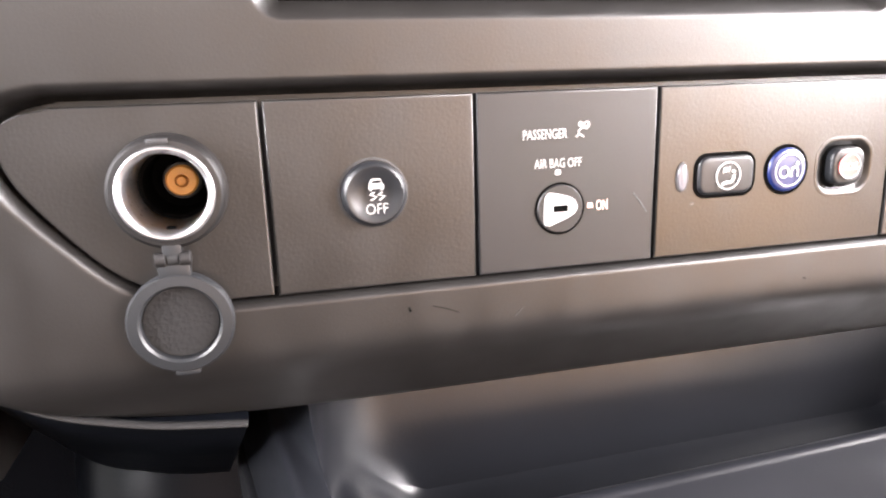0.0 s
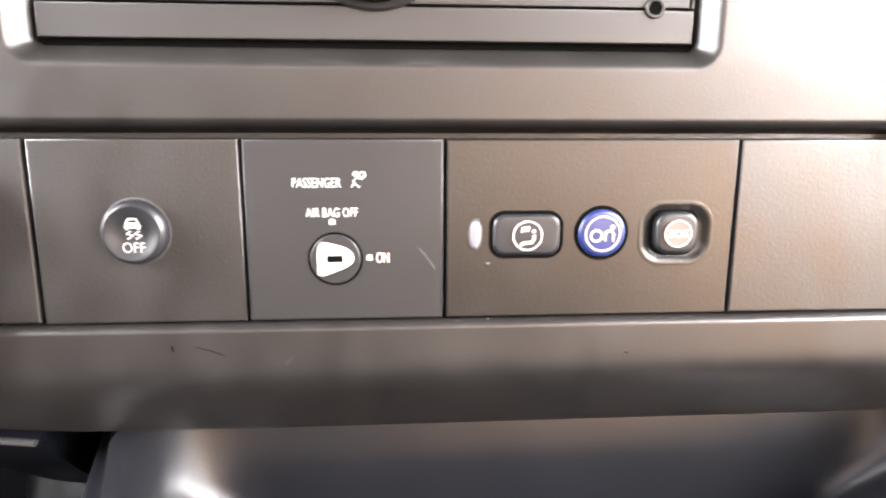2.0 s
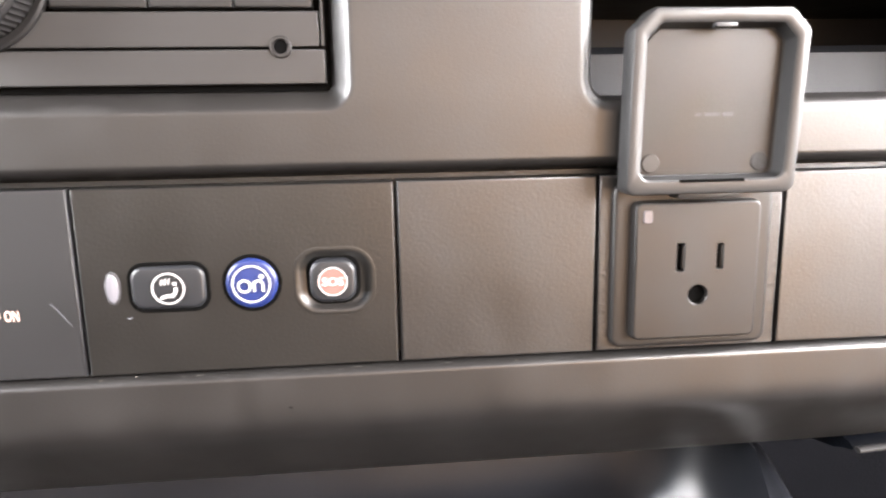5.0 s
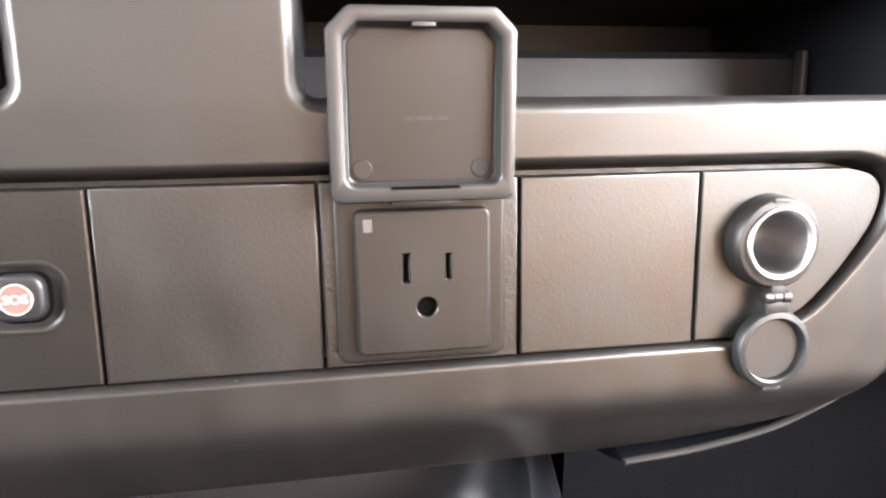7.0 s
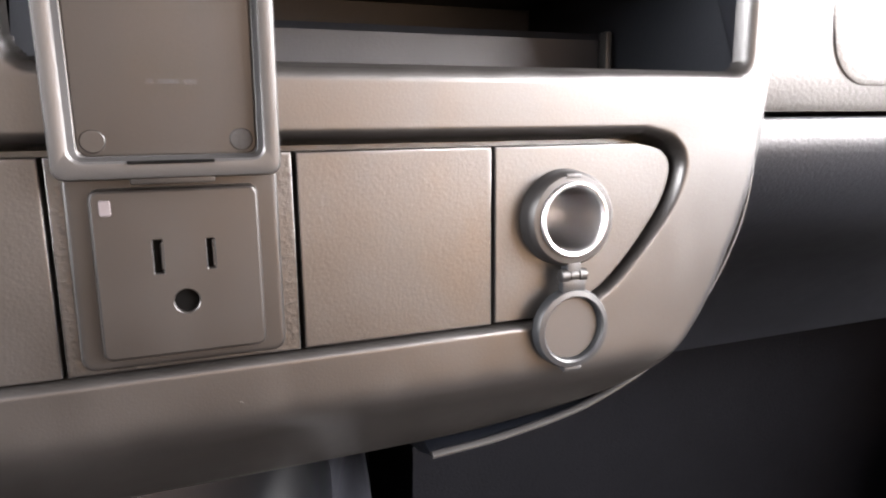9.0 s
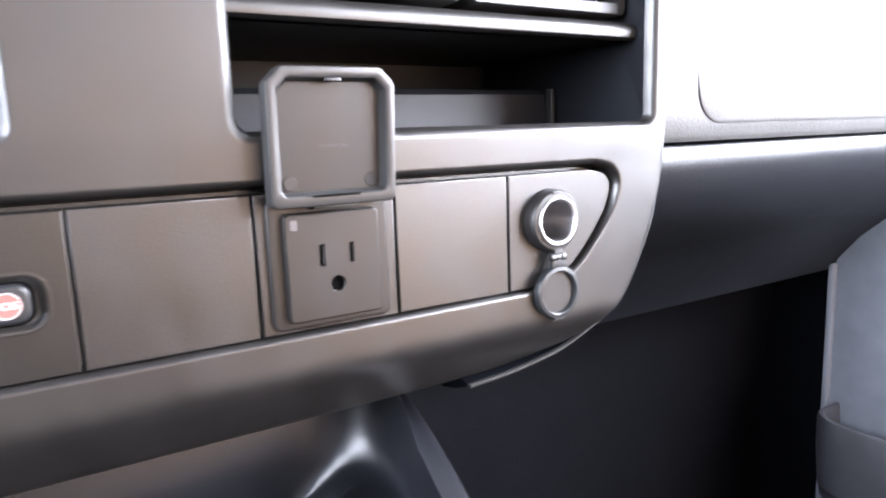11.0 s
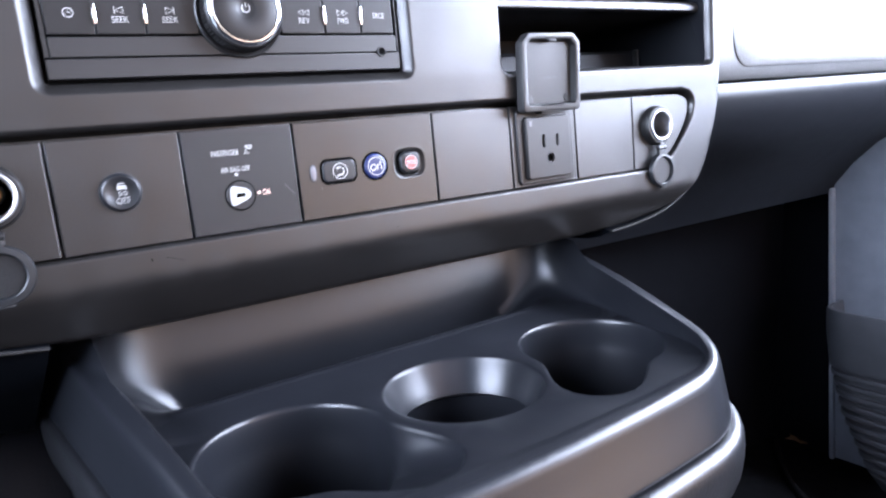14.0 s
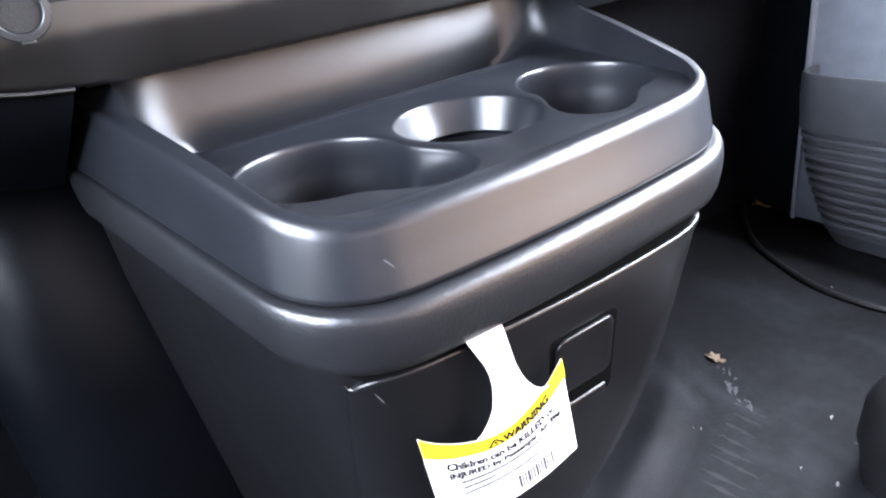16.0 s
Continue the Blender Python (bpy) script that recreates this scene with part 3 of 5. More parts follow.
def power_socket(right):
    """A rounded end plate with a lighter socket and its hanging cap."""
    poly = [(SEAMS[6] + GAP, ZT), (SEAMS[6] + GAP, 0.5435)] + [(p.x, p.y) for p in END_RIGHT]
    cx, cz = 0.4080, 0.5755
    if not right:
        poly = [(2 * MID - x, z) for x, z in poly][::-1]
        cx = -0.0290
    panel = switch_panel("power_socket_panel", cx, cx, "charcoal end plate with chrome-ringed power socket and hanging cap" if right else "charcoal end plate, power socket with amber contact and hanging cap", "power socket")
    part("plate", holed_slab(poly, PY, 0.009, 0.0005, [ellipse(cx, cz, 0.0130, 0.0130, 48)]), PLATE, panel, "", 14)
    front = 0.1815
    k = 0.95 if right else 1.0
    part("socket_collar", lathe([(0.0128, PY - 0.0002), (0.0152, PY - 0.0003), (0.0149, front + 0.0035), (0.0146, front + 0.0012), (0.0137, front + 0.0002), (0.0122 * k, front), (0.0116 * k, front + 0.0006), (0.0114 * k, front + 0.003), (0.0114 * k, PY + 0.008)], cx, cz), KEY_PLASTIC, panel, "black round collar")
    part("chrome_ring", lathe([(r * k, front + d) for r, d in ((0.0120, 0.0010), (0.0123, -0.0004), (0.0120, -0.0011), (0.0115, -0.0012), (0.0106, -0.0006), (0.0103, 0.0001), (0.0102, 0.0012), (0.0102, 0.004), (0.0113, 0.004))], cx, cz), WORN_CHROME, panel, "worn chrome ring", 60)
    part("socket_barrel", lathe([(0.01135 * k, front + 0.003), (0.01025 * k, front + 0.003), (0.0102 * k, front + 0.020), (0.0100 * k, front + 0.044), (0.0001, front + 0.0445)], cx, cz), WORN_CHROME if right else STEEL, panel, "bare steel barrel", 60)
    if not right:
        part("barrel_liner", lathe([(0.01005, front + 0.0190), (0.0090, front + 0.0196), (0.0086, front + 0.034), (0.0001, front + 0.0345)], cx, cz), VOID, panel, "flat black sleeve for the shade in the socket")
        part("contact_base", lathe([(0.0056, front + 0.0340), (0.0056, front + 0.0262), (0.0052, front + 0.0252), (0.0044, front + 0.0251)], cx + 0.0012, cz + 0.0004), DARK, panel, "dark contact pedestal")
        part("contact", lathe([(0.0045, front + 0.0260), (0.0045, front + 0.0236), (0.0040, front + 0.0230), (0.0020, front + 0.0230), (0.0017, front + 0.0238), (0.0012, front + 0.0222), (0.0, front + 0.0220)], cx + 0.0012, cz + 0.0004), AMBER_PLASTIC, panel, "amber centre contact")
        part("spring_clip", box(cx - 0.0016, cx + 0.0008, front + 0.0045, front + 0.0062, cz - 0.0101, cz - 0.0095, 0.0001), VOID, panel)
    else:
        part("contact_hole", box(cx - 0.0098, cx - 0.0092, front + 0.011, front + 0.016, cz - 0.0018, cz + 0.0024, 0.0002), VOID, panel)
        part("socket_floor", lathe([(0.0081, front + 0.038), (0.004, front + 0.037), (0.0001, front + 0.036)], cx, cz), STEEL, panel)
    part("latch_notch", box(cx - 0.0032, cx + 0.0022, front - 0.0003, front + 0.003, cz + 0.0127, cz + 0.0141, 0.0003), DARK, panel)
    # hinge: two knuckles with a pin between them
    hx, hz, hy = cx + (0.0006 if right else -0.0004), cz - 0.0176, front + 0.0012
    part("hinge_bracket", box(hx - 0.0024, hx + 0.0024, hy - 0.001, hy + 0.0035, hz - 0.001, hz + 0.0048, 0.0006), CAP, panel)

    def barrel(x0, x1, r):
        bm = bmesh.new()
        n = 20
        loft(bm, [[(x, hy + rr * math.cos(2 * math.pi * k / n), hz + rr * math.sin(2 * math.pi * k / n)) for k in range(n)] for x, rr in ((x0, r * 0.8), (x0 + 0.0003, r), (x1 - 0.0003, r), (x1, r * 0.8))], True, True, True)
        return bm

    cap_z, cr = (cz - 0.0348, 0.0130) if right else (cz - 0.0353, 0.0140)
    cap = part("cap", lathe([(0.0001, front + 0.0042), (cr - 0.0011, front + 0.0042), (cr - 0.0001, front + 0.0034), (cr, front + 0.0008), (cr - 0.0006, front - 0.0003), (0.0108, front - 0.0006), (0.0102, front), (0.0100, front + 0.0022), (0.0001, front + 0.0023)], hx, cap_z), CAP, panel, "grey hinged cap hanging open")
    part("cap_lining", lathe([(0.0099, front + 0.0022), (0.0097, front + 0.0018), (0.0001, front + 0.0018)], hx, cap_z), CAP_INNER if not right else LID_GREY, cap, "dusty inner disc")
    part("cap_tab", box(hx - 0.0030, hx + 0.0034, front + 0.0002, front + 0.0034, cap_z - cr - 0.0009, cap_z - cr + 0.0007, 0.0004), CAP, cap)
    part("cap_arm", box(hx - 0.0042, hx + 0.0042, front + 0.0000, front + 0.0030, cap_z + 0.0115, hz - 0.0004, 0.0008), CAP, cap)
    part("knuckle", barrel(hx - 0.0046, hx - 0.0016, 0.0020), KEY_PLASTIC, cap)
    part("knuckle", barrel(hx + 0.0016, hx + 0.0046, 0.0020), KEY_PLASTIC, cap)
    part("hinge_pin", barrel(hx - 0.0016, hx + 0.0016, 0.0018), CAP_INNER if not right else KEY_PLASTIC, panel, "metal hinge pin")
    return panel


power_socket(False)
power_socket(True)

# stability control switch
esc = switch_panel("stability_switch_panel", SEAMS[0], SEAMS[1], "charcoal grained switch plate with a round black push button", "switch panel")
plate(esc, SEAMS[0], SEAMS[1], PLATE)
bx, bz = 0.0254, 0.5710
part("button_well", lathe([(0.0096, PY - 0.0003), (0.0101, PY - 0.0002), (0.0103, PY + 0.001), (0.0096, PY + 0.002)], bx, bz), DARK, esc)
esc_button = part("push_button", lathe([(0.0093, PY + 0.002), (0.0093, PY - 0.0022), (0.0089, PY - 0.0033), (0.0080, PY - 0.0039), (0.0070, PY - 0.0038), (0.0058, PY - 0.0030), (0.003, PY - 0.0026), (0.0, PY - 0.0025)], bx, bz), BUTTON, esc, "round dished black push button")
py = PY - 0.0037
part("legend", letters("OFF", bx - 0.0028, bx + 0.0035, bz - 0.0055, bz - 0.0025, py, 0.0002, -0.008), WHITE, esc_button, "white printed legend")
cx, cz = bx + 0.0004, bz + 0.0015
car = [[(cx - 0.0022, cz + 0.0004), (cx + 0.0022, cz + 0.0004)], [(cx - 0.0022, cz + 0.0010), (cx + 0.0022, cz + 0.0010)], [(cx - 0.0019, cz + 0.0015), (cx - 0.0011, cz + 0.0028), (cx + 0.0011, cz + 0.0028), (cx + 0.0019, cz + 0.0015), (cx - 0.0019, cz + 0.0015)], [(cx - 0.0016, cz + 0.0002), (cx - 0.0016, cz - 0.0003)], [(cx + 0.0016, cz + 0.0002), (cx + 0.0016, cz - 0.0003)]]
skid = [[(cx + o, cz - 0.0008), (cx + o - 0.0013, cz - 0.0014), (cx + o + 0.0006, cz - 0.0021), (cx + o - 0.0010, cz - 0.0030)] for o in (-0.0006, 0.0017)]
part("car_symbol", ribbon(car + skid, 0.00052, py, 0.0002), WHITE, esc_button, "white car and skid mark symbol")

# passenger airbag switch
air = switch_panel("airbag_switch_panel", SEAMS[1], SEAMS[2], "smooth black plate with a white-marked passenger airbag key switch", "switch panel")
plate(air, SEAMS[1], SEAMS[2], PLATE_SMOOTH)
FY = PY - 0.00025
part("legend", letters("PASSENGER", 0.0708, 0.0850, 0.5837, 0.5866, FY, 0.0001, 0.006), WHITE, air, "white lettering")
part("legend", letters("AIR BAG OFF", 0.0744, 0.0898, 0.5749, 0.5777, FY, 0.0001, 0.006), WHITE, air, "white lettering")
part("legend", letters("ON", 0.0950, 0.0989, 0.5608, 0.5641, FY, 0.0001, 0.01), AMBER, air, "lit amber lettering")
part("indicator", slab(rrect(0.0812, 0.5727, 0.0830, 0.5743, 0.0002, 2), FY - 0.0002, 0.0004, 0.0001), WHITE, air, "small pale square indicator")
part("indicator", slab(rrect(0.0921, 0.5617, 0.0938, 0.5633, 0.0002, 2), FY - 0.0002, 0.0004, 0.0001), AMBER, air, "small lit amber indicator")
sym = [ring_stroke(0.0893, 0.5877, 0.0006, 12), [(0.0899, 0.5868), (0.0886, 0.5856), (0.0892, 0.5846), (0.0905, 0.5838)], [(0.0890, 0.5850), (0.0879, 0.5838)], [(0.0900, 0.5866), (0.0912, 0.5862), (0.0921, 0.5884)], ring_stroke(0.0913, 0.5874, 0.0009, 12)]
part("airbag_symbol", ribbon(sym, 0.00045, FY, 0.0001), WHITE, air, "white airbag symbol")
kx, kz = 0.0828, 0.5622
part("cylinder_groove", lathe([(0.0082, PY - 0.00022), (0.0082, PY - 0.0003), (0.0074, PY - 0.0003), (0.0074, PY - 0.00022)], kx, kz), VOID, air)
key = part("key_cylinder", lathe([(0.0075, PY + 0.002), (0.0075, PY - 0.0006), (0.0072, PY - 0.0009), (0.0, PY - 0.0009)], kx, kz), PLATE_SMOOTH, air, "flush round key cylinder")
drop = [(kx - 0.0054, kz - 0.0040), (kx - 0.0042, kz - 0.0050), (kx - 0.0026, kz - 0.0048), (kx + 0.0038, kz - 0.0022), (kx + 0.0054, kz - 0.0004), (kx + 0.0054, kz + 0.0012), (kx + 0.0034, kz + 0.0034), (kx - 0.0030, kz + 0.0052), (kx - 0.0046, kz + 0.0046), (kx - 0.0053, kz + 0.0030)]
part("pointer", slab([(p.x, p.y) for p in smooth_curve(drop, 4, True)], PY - 0.0012, 0.0003, 0.0001), WHITE, key, "white drop-shaped pointer")
part("key_slot", box(kx - 0.0024, kx + 0.0022, PY - 0.00145, PY - 0.0008, kz - 0.0008, kz + 0.0012), VOID, key)

part("scratch", ribbon([[(0.1078, 0.5655), (0.1105, 0.5622), (0.1128, 0.5588)]], 0.0002, FY, 0.0001), SMEAR, air, "fine pale scratch")

# phone and assistance buttons
tel = switch_panel("assistance_button_panel", SEAMS[2], SEAMS[3], "glossy dark plate with phone, blue and red-white assistance buttons", "switch panel")
DISH = rrect(0.1758, 0.5590, 0.1994, 0.5790, 0.0075, 8)
part("plate", holed_slab(plate_poly(SEAMS[2], SEAMS[3]), PY, 0.009, 0.0005, [DISH]), PLATE_SHEEN, tel, "", 14)


def rubber_button(name, poly, label, material, high=0.0014):
    part("button_gap", slab([(x, z) for x, z in offset(poly, -0.0011)], PY - 0.0004, 0.002, 0.0002), VOID, tel)
    return part(name, slab(poly, PY - high, 0.003, 0.0012, 0.0002, None, 4), material, tel, label)


part("indicator_lens", slab(ellipse(0.1250, 0.5692, 0.0018, 0.0043), PY - 0.0007, 0.001, 0.0005, 0.0002), LENS, tel, "milky oval indicator lens")
part("lens_rim", slab(ellipse(0.1250, 0.5692, 0.0023, 0.0049), PY - 0.0004, 0.001, 0.0002), DARK, tel)
phone = rubber_button("phone_button", rrect(0.1303, 0.5628, 0.1510, 0.5754, 0.0036), "dark rounded rectangular button", BUTTON)
py = PY - 0.0018
icon = [ring_stroke(0.1408, 0.5690, 0.0044), [(0.1389, 0.5700), (0.1392, 0.5717)], [(0.1399, 0.5701), (0.1402, 0.5719)], [(0.1409, 0.5703), (0.1412, 0.5719)]]
part("phone_symbol", ribbon(icon, 0.00046, py, 0.0002), WHITE, phone, "white ring symbol")
part("phone_symbol", ribbon([[(0.1386, 0.5662), (0.1400, 0.5668), (0.1420, 0.5669), (0.1428, 0.5680), (0.1428, 0.5692)], [(0.1421, 0.5704), (0.1432, 0.5703)]], 0.0010, py, 0.0002), WHITE, phone, "white seated figure symbol")
on_button = rubber_button("assistance_button", ellipse(0.1640, 0.5694, 0.0074, 0.0074, 40), "round blue button with white ring and lettering", BLUE)
part("ring_mark", ribbon([ring_stroke(0.1640, 0.5694, 0.0053)], 0.00045, py, 0.0002), WHITE, on_button)
part("shape_mark", ribbon([ring_stroke(0.1620, 0.5688, 0.0017, 20), [(0.1648, 0.5671), (0.1648, 0.5702)], [(0.1648, 0.5693), (0.1656, 0.5703), (0.1666, 0.5703), (0.1673, 0.5694), (0.1673, 0.5671)], [(0.1663, 0.5715), (0.1677, 0.5715)], [(0.1670, 0.5708), (0.1670, 0.5722)]], 0.00066, py, 0.0002), WHITE, on_button)
dish = bmesh.new()
loft(dish, [[(x, PY + d, z) for x, z in offset(DISH, o)] for o, d in ((-0.0004, 0.0004), (-0.0002, -0.0001), (0.0006, -0.0002), (0.0014, 0.0000), (0.0022, 0.0005), (0.0030, 0.0010), (0.0040, 0.0012), (0.0050, 0.0012))])
part("button_surround", dish, PLATE_SHEEN, tel, "dished rounded surround", 60)
sos = part("emergency_button", slab(rrect(0.1806, 0.5630, 0.1940, 0.5758, 0.0042), PY - 0.0022, 0.003, 0.0013, 0.0002, None, 4), BUTTON, tel, "dark rounded square button")
part("button_gap", slab(rrect(0.1794, 0.5619, 0.1952, 0.5769, 0.0050), PY + 0.0008, 0.002, 0.0002), VOID, tel)
part("red_disc", slab(ellipse(0.1873, 0.5694, 0.0041, 0.0041), PY - 0.0027, 0.0005, 0.0001), RED, sos, "red printed disc")
part("legend", letters("SOS", 0.1842, 0.1904, 0.5682, 0.5707, PY - 0.0028, 0.0002, 0.02), WHITE, sos, "white lettering")
part("disc_ring", ribbon([ring_stroke(0.1873, 0.5694, 0.0041)], 0.00035, PY - 0.0028, 0.0002), WHITE, sos)

part("scratch", ribbon([[(0.1284, 0.5604), (0.1291, 0.5601), (0.1296, 0.5606)]], 0.0004, PY - 0.0003, 0.0001), SMEAR, tel, "small pale smudge")

# blank plates
for a, b in ((3, 4), (5, 6)):
    blank = switch_panel("blank_panel", SEAMS[a], SEAMS[b], "plain charcoal grained blanking plate", "blanking plate")
    tagged(blank, group="blanking plates")
    plate(blank, SEAMS[a], SEAMS[b], PLATE)

# household power outlet
outlet = switch_panel("power_outlet", SEAMS[4], SEAMS[5], "brown-grey three-pin power outlet with its lid raised", "power outlet")
plate(outlet, SEAMS[4], SEAMS[5], PLATE_COARSE, "coarsely grained plate")
part("bezel", slab(rrect(0.2708, 0.5446, 0.3206, 0.5955, 0.0035), PY - 0.0022, 0.003, 0.0010), LID_FACE, outlet, "raised rounded bezel")


def outlet_face():
    """The face plate with its three openings cut through."""
    bm = bmesh.new()
    y = PY - 0.0056
    poly = rrect(0.2763, 0.5478, 0.3152, 0.5900, 0.0022, 4)
    loft(bm, [[(x, y + 0.004, z) for x, z in offset(poly, -0.0002)], [(x, y + 0.0008, z) for x, z in poly], [(x, y + 0.0002, z) for x, z in offset(poly, 0.0003)], [(x, y, z) for x, z in offset(poly, 0.0008)]])
    bm.verts.ensure_lookup_table()
    outer = bm.verts[-len(poly):]
    edges = [bm.edges.get((outer[i], outer[(i + 1) % len(poly)])) for i in range(len(poly))]
    for hole in (rrect(0.2895, 0.5690, 0.2917, 0.5774, 0.0002, 1), rrect(0.3020, 0.5694, 0.3038, 0.5770, 0.0002, 1), ellipse(0.2964, 0.5615, 0.0030, 0.0030, 24)):
        rows = loft(bm, [[(x, y + 0.0019, z) for x, z in hole], [(x, y + 0.0003, z) for x, z in hole], [(x, y, z) for x, z in offset(hole, -0.0003)]])
        last = rows[-1]
        edges += [bm.edges.get((last[i], last[(i + 1) % len(last)])) for i in range(len(last))]
    bmesh.ops.triangle_fill(bm, edges=edges, use_beauty=True)
    return bm


part("face", outlet_face(), LID_FACE, outlet, "brown-grey face with two slots and a round hole", 14)
for x in (0.2913, 0.3034):
    part("slot_contact", box(x, x + 0.0004, PY - 0.0050, PY - 0.0037, 0.5700, 0.5764), CAP, outlet, "thin metal contact")
# Black box close behind the openings, painting the shade of a deep socket.
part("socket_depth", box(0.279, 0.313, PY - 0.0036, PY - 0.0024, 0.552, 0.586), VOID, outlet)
part("indicator_window", slab(rrect(0.2786, 0.5838, 0.2812, 0.5876, 0.0006, 3), PY - 0.0060, 0.0008, 0.0002), WINDOW, outlet, "small pale indicator window")


def clipped(x0, z0, x1, z1, r, cut):
    """A rectangle with rounded lower and clipped upper corners."""
    low = [p for p in rrect(x0, z0, x1, z1, r, 4)]
    right, left = low[:5], low[15:]
    up = [(x1, z1 - cut), (x1 - cut * 0.12, z1 - cut * 0.80), (x1 - cut * 0.80, z1 - cut * 0.12), (x1 - cut, z1), ((x0 + x1) / 2, z1), (x0 + cut, z1), (x0 + cut * 0.80, z1 - cut * 0.12), (x0 + cut * 0.12, z1 - cut * 0.80), (x0, z1 - cut)]
    return right + up + left


def lid_lean(z):
    return (z - 0.5927) * -0.06


def outlet_lid():
    """A shallow tray, open towards the cabin, with clipped upper corners."""
    poly = clipped(0.2704, 0.5927, 0.3206, 0.6432, 0.0030, 0.0062)
    inner = clipped(0.2744, 0.5970, 0.3166, 0.6392, 0.0028, 0.0044)
    y = 0.1762
    bm = bmesh.new()
    loops = [(poly, 0.0072, 0), (poly, 0.0012, 0), (poly, 0.0003, 0.0004), (poly, 0, 0.0012), (inner, 0.0001, -0.0006), (inner, 0.0006, 0), (inner, 0.0050, 0.0008), (inner, 0.0055, 0.0016)]
    loft(bm, [[(x, y + d + lid_lean(z), z) for x, z in offset(p, o)] for p, d, o in loops], True, True, True)
    return bm


def lid_lining():
    bm = slab(clipped(0.2756, 0.5980, 0.3154, 0.6382, 0.0026, 0.0040), 0.1812, 0.0012, 0.0003)
    for v in bm.verts:
        v.co.y += lid_lean(v.co.z)
    return bm


lid = part("lid", outlet_lid(), LID_GREY, outlet, "grey shallow lid standing open")
part("lid_panel", lid_lining(), LID_FACE, lid, "brown-grey lid lining")
for x in (0.2790, 0.3118):
    part("bumper", lathe([(0.0028, 0.1818), (0.0028, 0.1806), (0.0025, 0.1803), (0.0, 0.1803)], x, 0.6015, 24), CAP_INNER if x > 0.3 else LID_FACE, lid, "round rubber bumper")
part("latch", box(0.2925, 0.2985, 0.1725, 0.1750, 0.6378, 0.6390, 0.0003), DARK, lid)
part("hinge_slot", box(0.2862, 0.3050, 0.1758, 0.1790, 0.5962, 0.5970), VOID, lid)
part("hinge_strip", box(0.2862, 0.3050, 0.1772, 0.1840, 0.5914, 0.5946, 0.0006), LID_FACE, outlet)
part("lid_marking", ribbon([[(0.2915, 0.6150), (0.2930, 0.6150)], [(0.2940, 0.6150), (0.2985, 0.6150)], [(0.2995, 0.6150), (0.3025, 0.6150)]], 0.0010, 0.1798, 0.0001), CAP, lid)


# ---- radio ----
radio = thing("radio", (0.0957, 0.19, 0.625), "dark satin car radio with push keys and a chrome-ringed knob", "car radio")
RY = 0.1880
part("radio_backing", box(0.0022, 0.1893, 0.1915, 0.24, 0.6236, 0.742), VOID, radio)
part("lower_strip", slab([(0.0038, 0.6254), (0.1880, 0.6254), (0.1880, 0.6346), (0.0038, 0.6346)], RY, 0.004, 0.0004), RADIO, radio, "plain lower strip")
part("middle_strip", slab([(0.0062, 0.6353), (0.1866, 0.6353), (0.1866, 0.6446), (0.0062, 0.6446)], RY, 0.004, 0.0004), RADIO, radio, "plain middle strip")
for x0, x1 in ((0.0038, 0.0056), (0.1872, 0.1880)):
    part("side_strip", slab([(x0, 0.6353), (x1, 0.6353), (x1, 0.7400), (x0, 0.7400)], RY, 0.004, 0.0002), RADIO, radio)
part("upper_panel", slab([(0.0062, 0.6662), (0.1866, 0.6662), (0.1866, 0.7400), (0.0062, 0.7400)], RY, 0.004, 0.0004), RADIO, radio, "plain upper panel")
KEY_SPANS = ((0.0062, 0.0268), (0.0272, 0.0490), (0.0494, 0.0742), (0.1172, 0.1420), (0.1424, 0.1642), (0.1646, 0.1852))
key_objects = []
for x0, x1 in KEY_SPANS:
    key_objects.append(part("radio_key", slab([(x0, 0.6454), (x1, 0.6454), (x1, 0.6650), (x0, 0.6650)], RY - 0.0008, 0.004, 0.0006), KEY_PLASTIC, radio, "flat black push key"))
LY = RY - 0.0009


def tri(cx, cz, s, left):
    k = -1 if left else 1
    return [(cx - k * s, cz + s * 0.9), (cx + k * s, cz), (cx - k * s, cz - s * 0.9), (cx - k * s, cz + s * 0.9)]


LEGENDS = (("", 0.0165), ("SEEK", 0.0383), ("SEEK", 0.0610), ("REV", 0.1306), ("FWD", 0.1537), ("SRCE", 0.1762))
for ob, (word, cx) in zip(key_objects, LEGENDS):
    if word == "":
        part("clock_symbol", ribbon([ring_stroke(cx, 0.6552, 0.0021, 20), [(cx, 0.6564), (cx, 0.6552), (cx + 0.0010, 0.6552)]], 0.0004, LY), WHITE, ob)
        continue
    half = 0.0038 if len(word) == 4 else 0.0032
    low = 0.6538 if word == "SRCE" else 0.6508
    part("legend", letters(word, cx - half, cx + half, low, low + 0.0030, LY, 0.0001, 0.004), WHITE, ob, "white lettering")
    if word == "SEEK":
        left = cx < 0.05
        k = -1 if left else 1
        part("skip_symbol", ribbon([tri(cx, 0.6566, 0.0017, left), [(cx + k * 0.0021, 0.6583), (cx + k * 0.0021, 0.6549)]], 0.0004, LY), WHITE, ob)
    elif word != "SRCE":
        left = word == "REV"
        part("wind_symbol", ribbon([tri(cx - 0.0017, 0.6566, 0.0015, left), tri(cx + 0.0017, 0.6566, 0.0015, left)], 0.0004, LY), WHITE, ob)
for x in (0.0270, 0.0492, 0.1422, 0.1644):
    part("chrome_bar", box(x - 0.00085, x + 0.00085, RY - 0.0022, RY + 0.001, 0.6500, 0.6603, 0.0005), CHROME, radio, "slim chrome key divider")
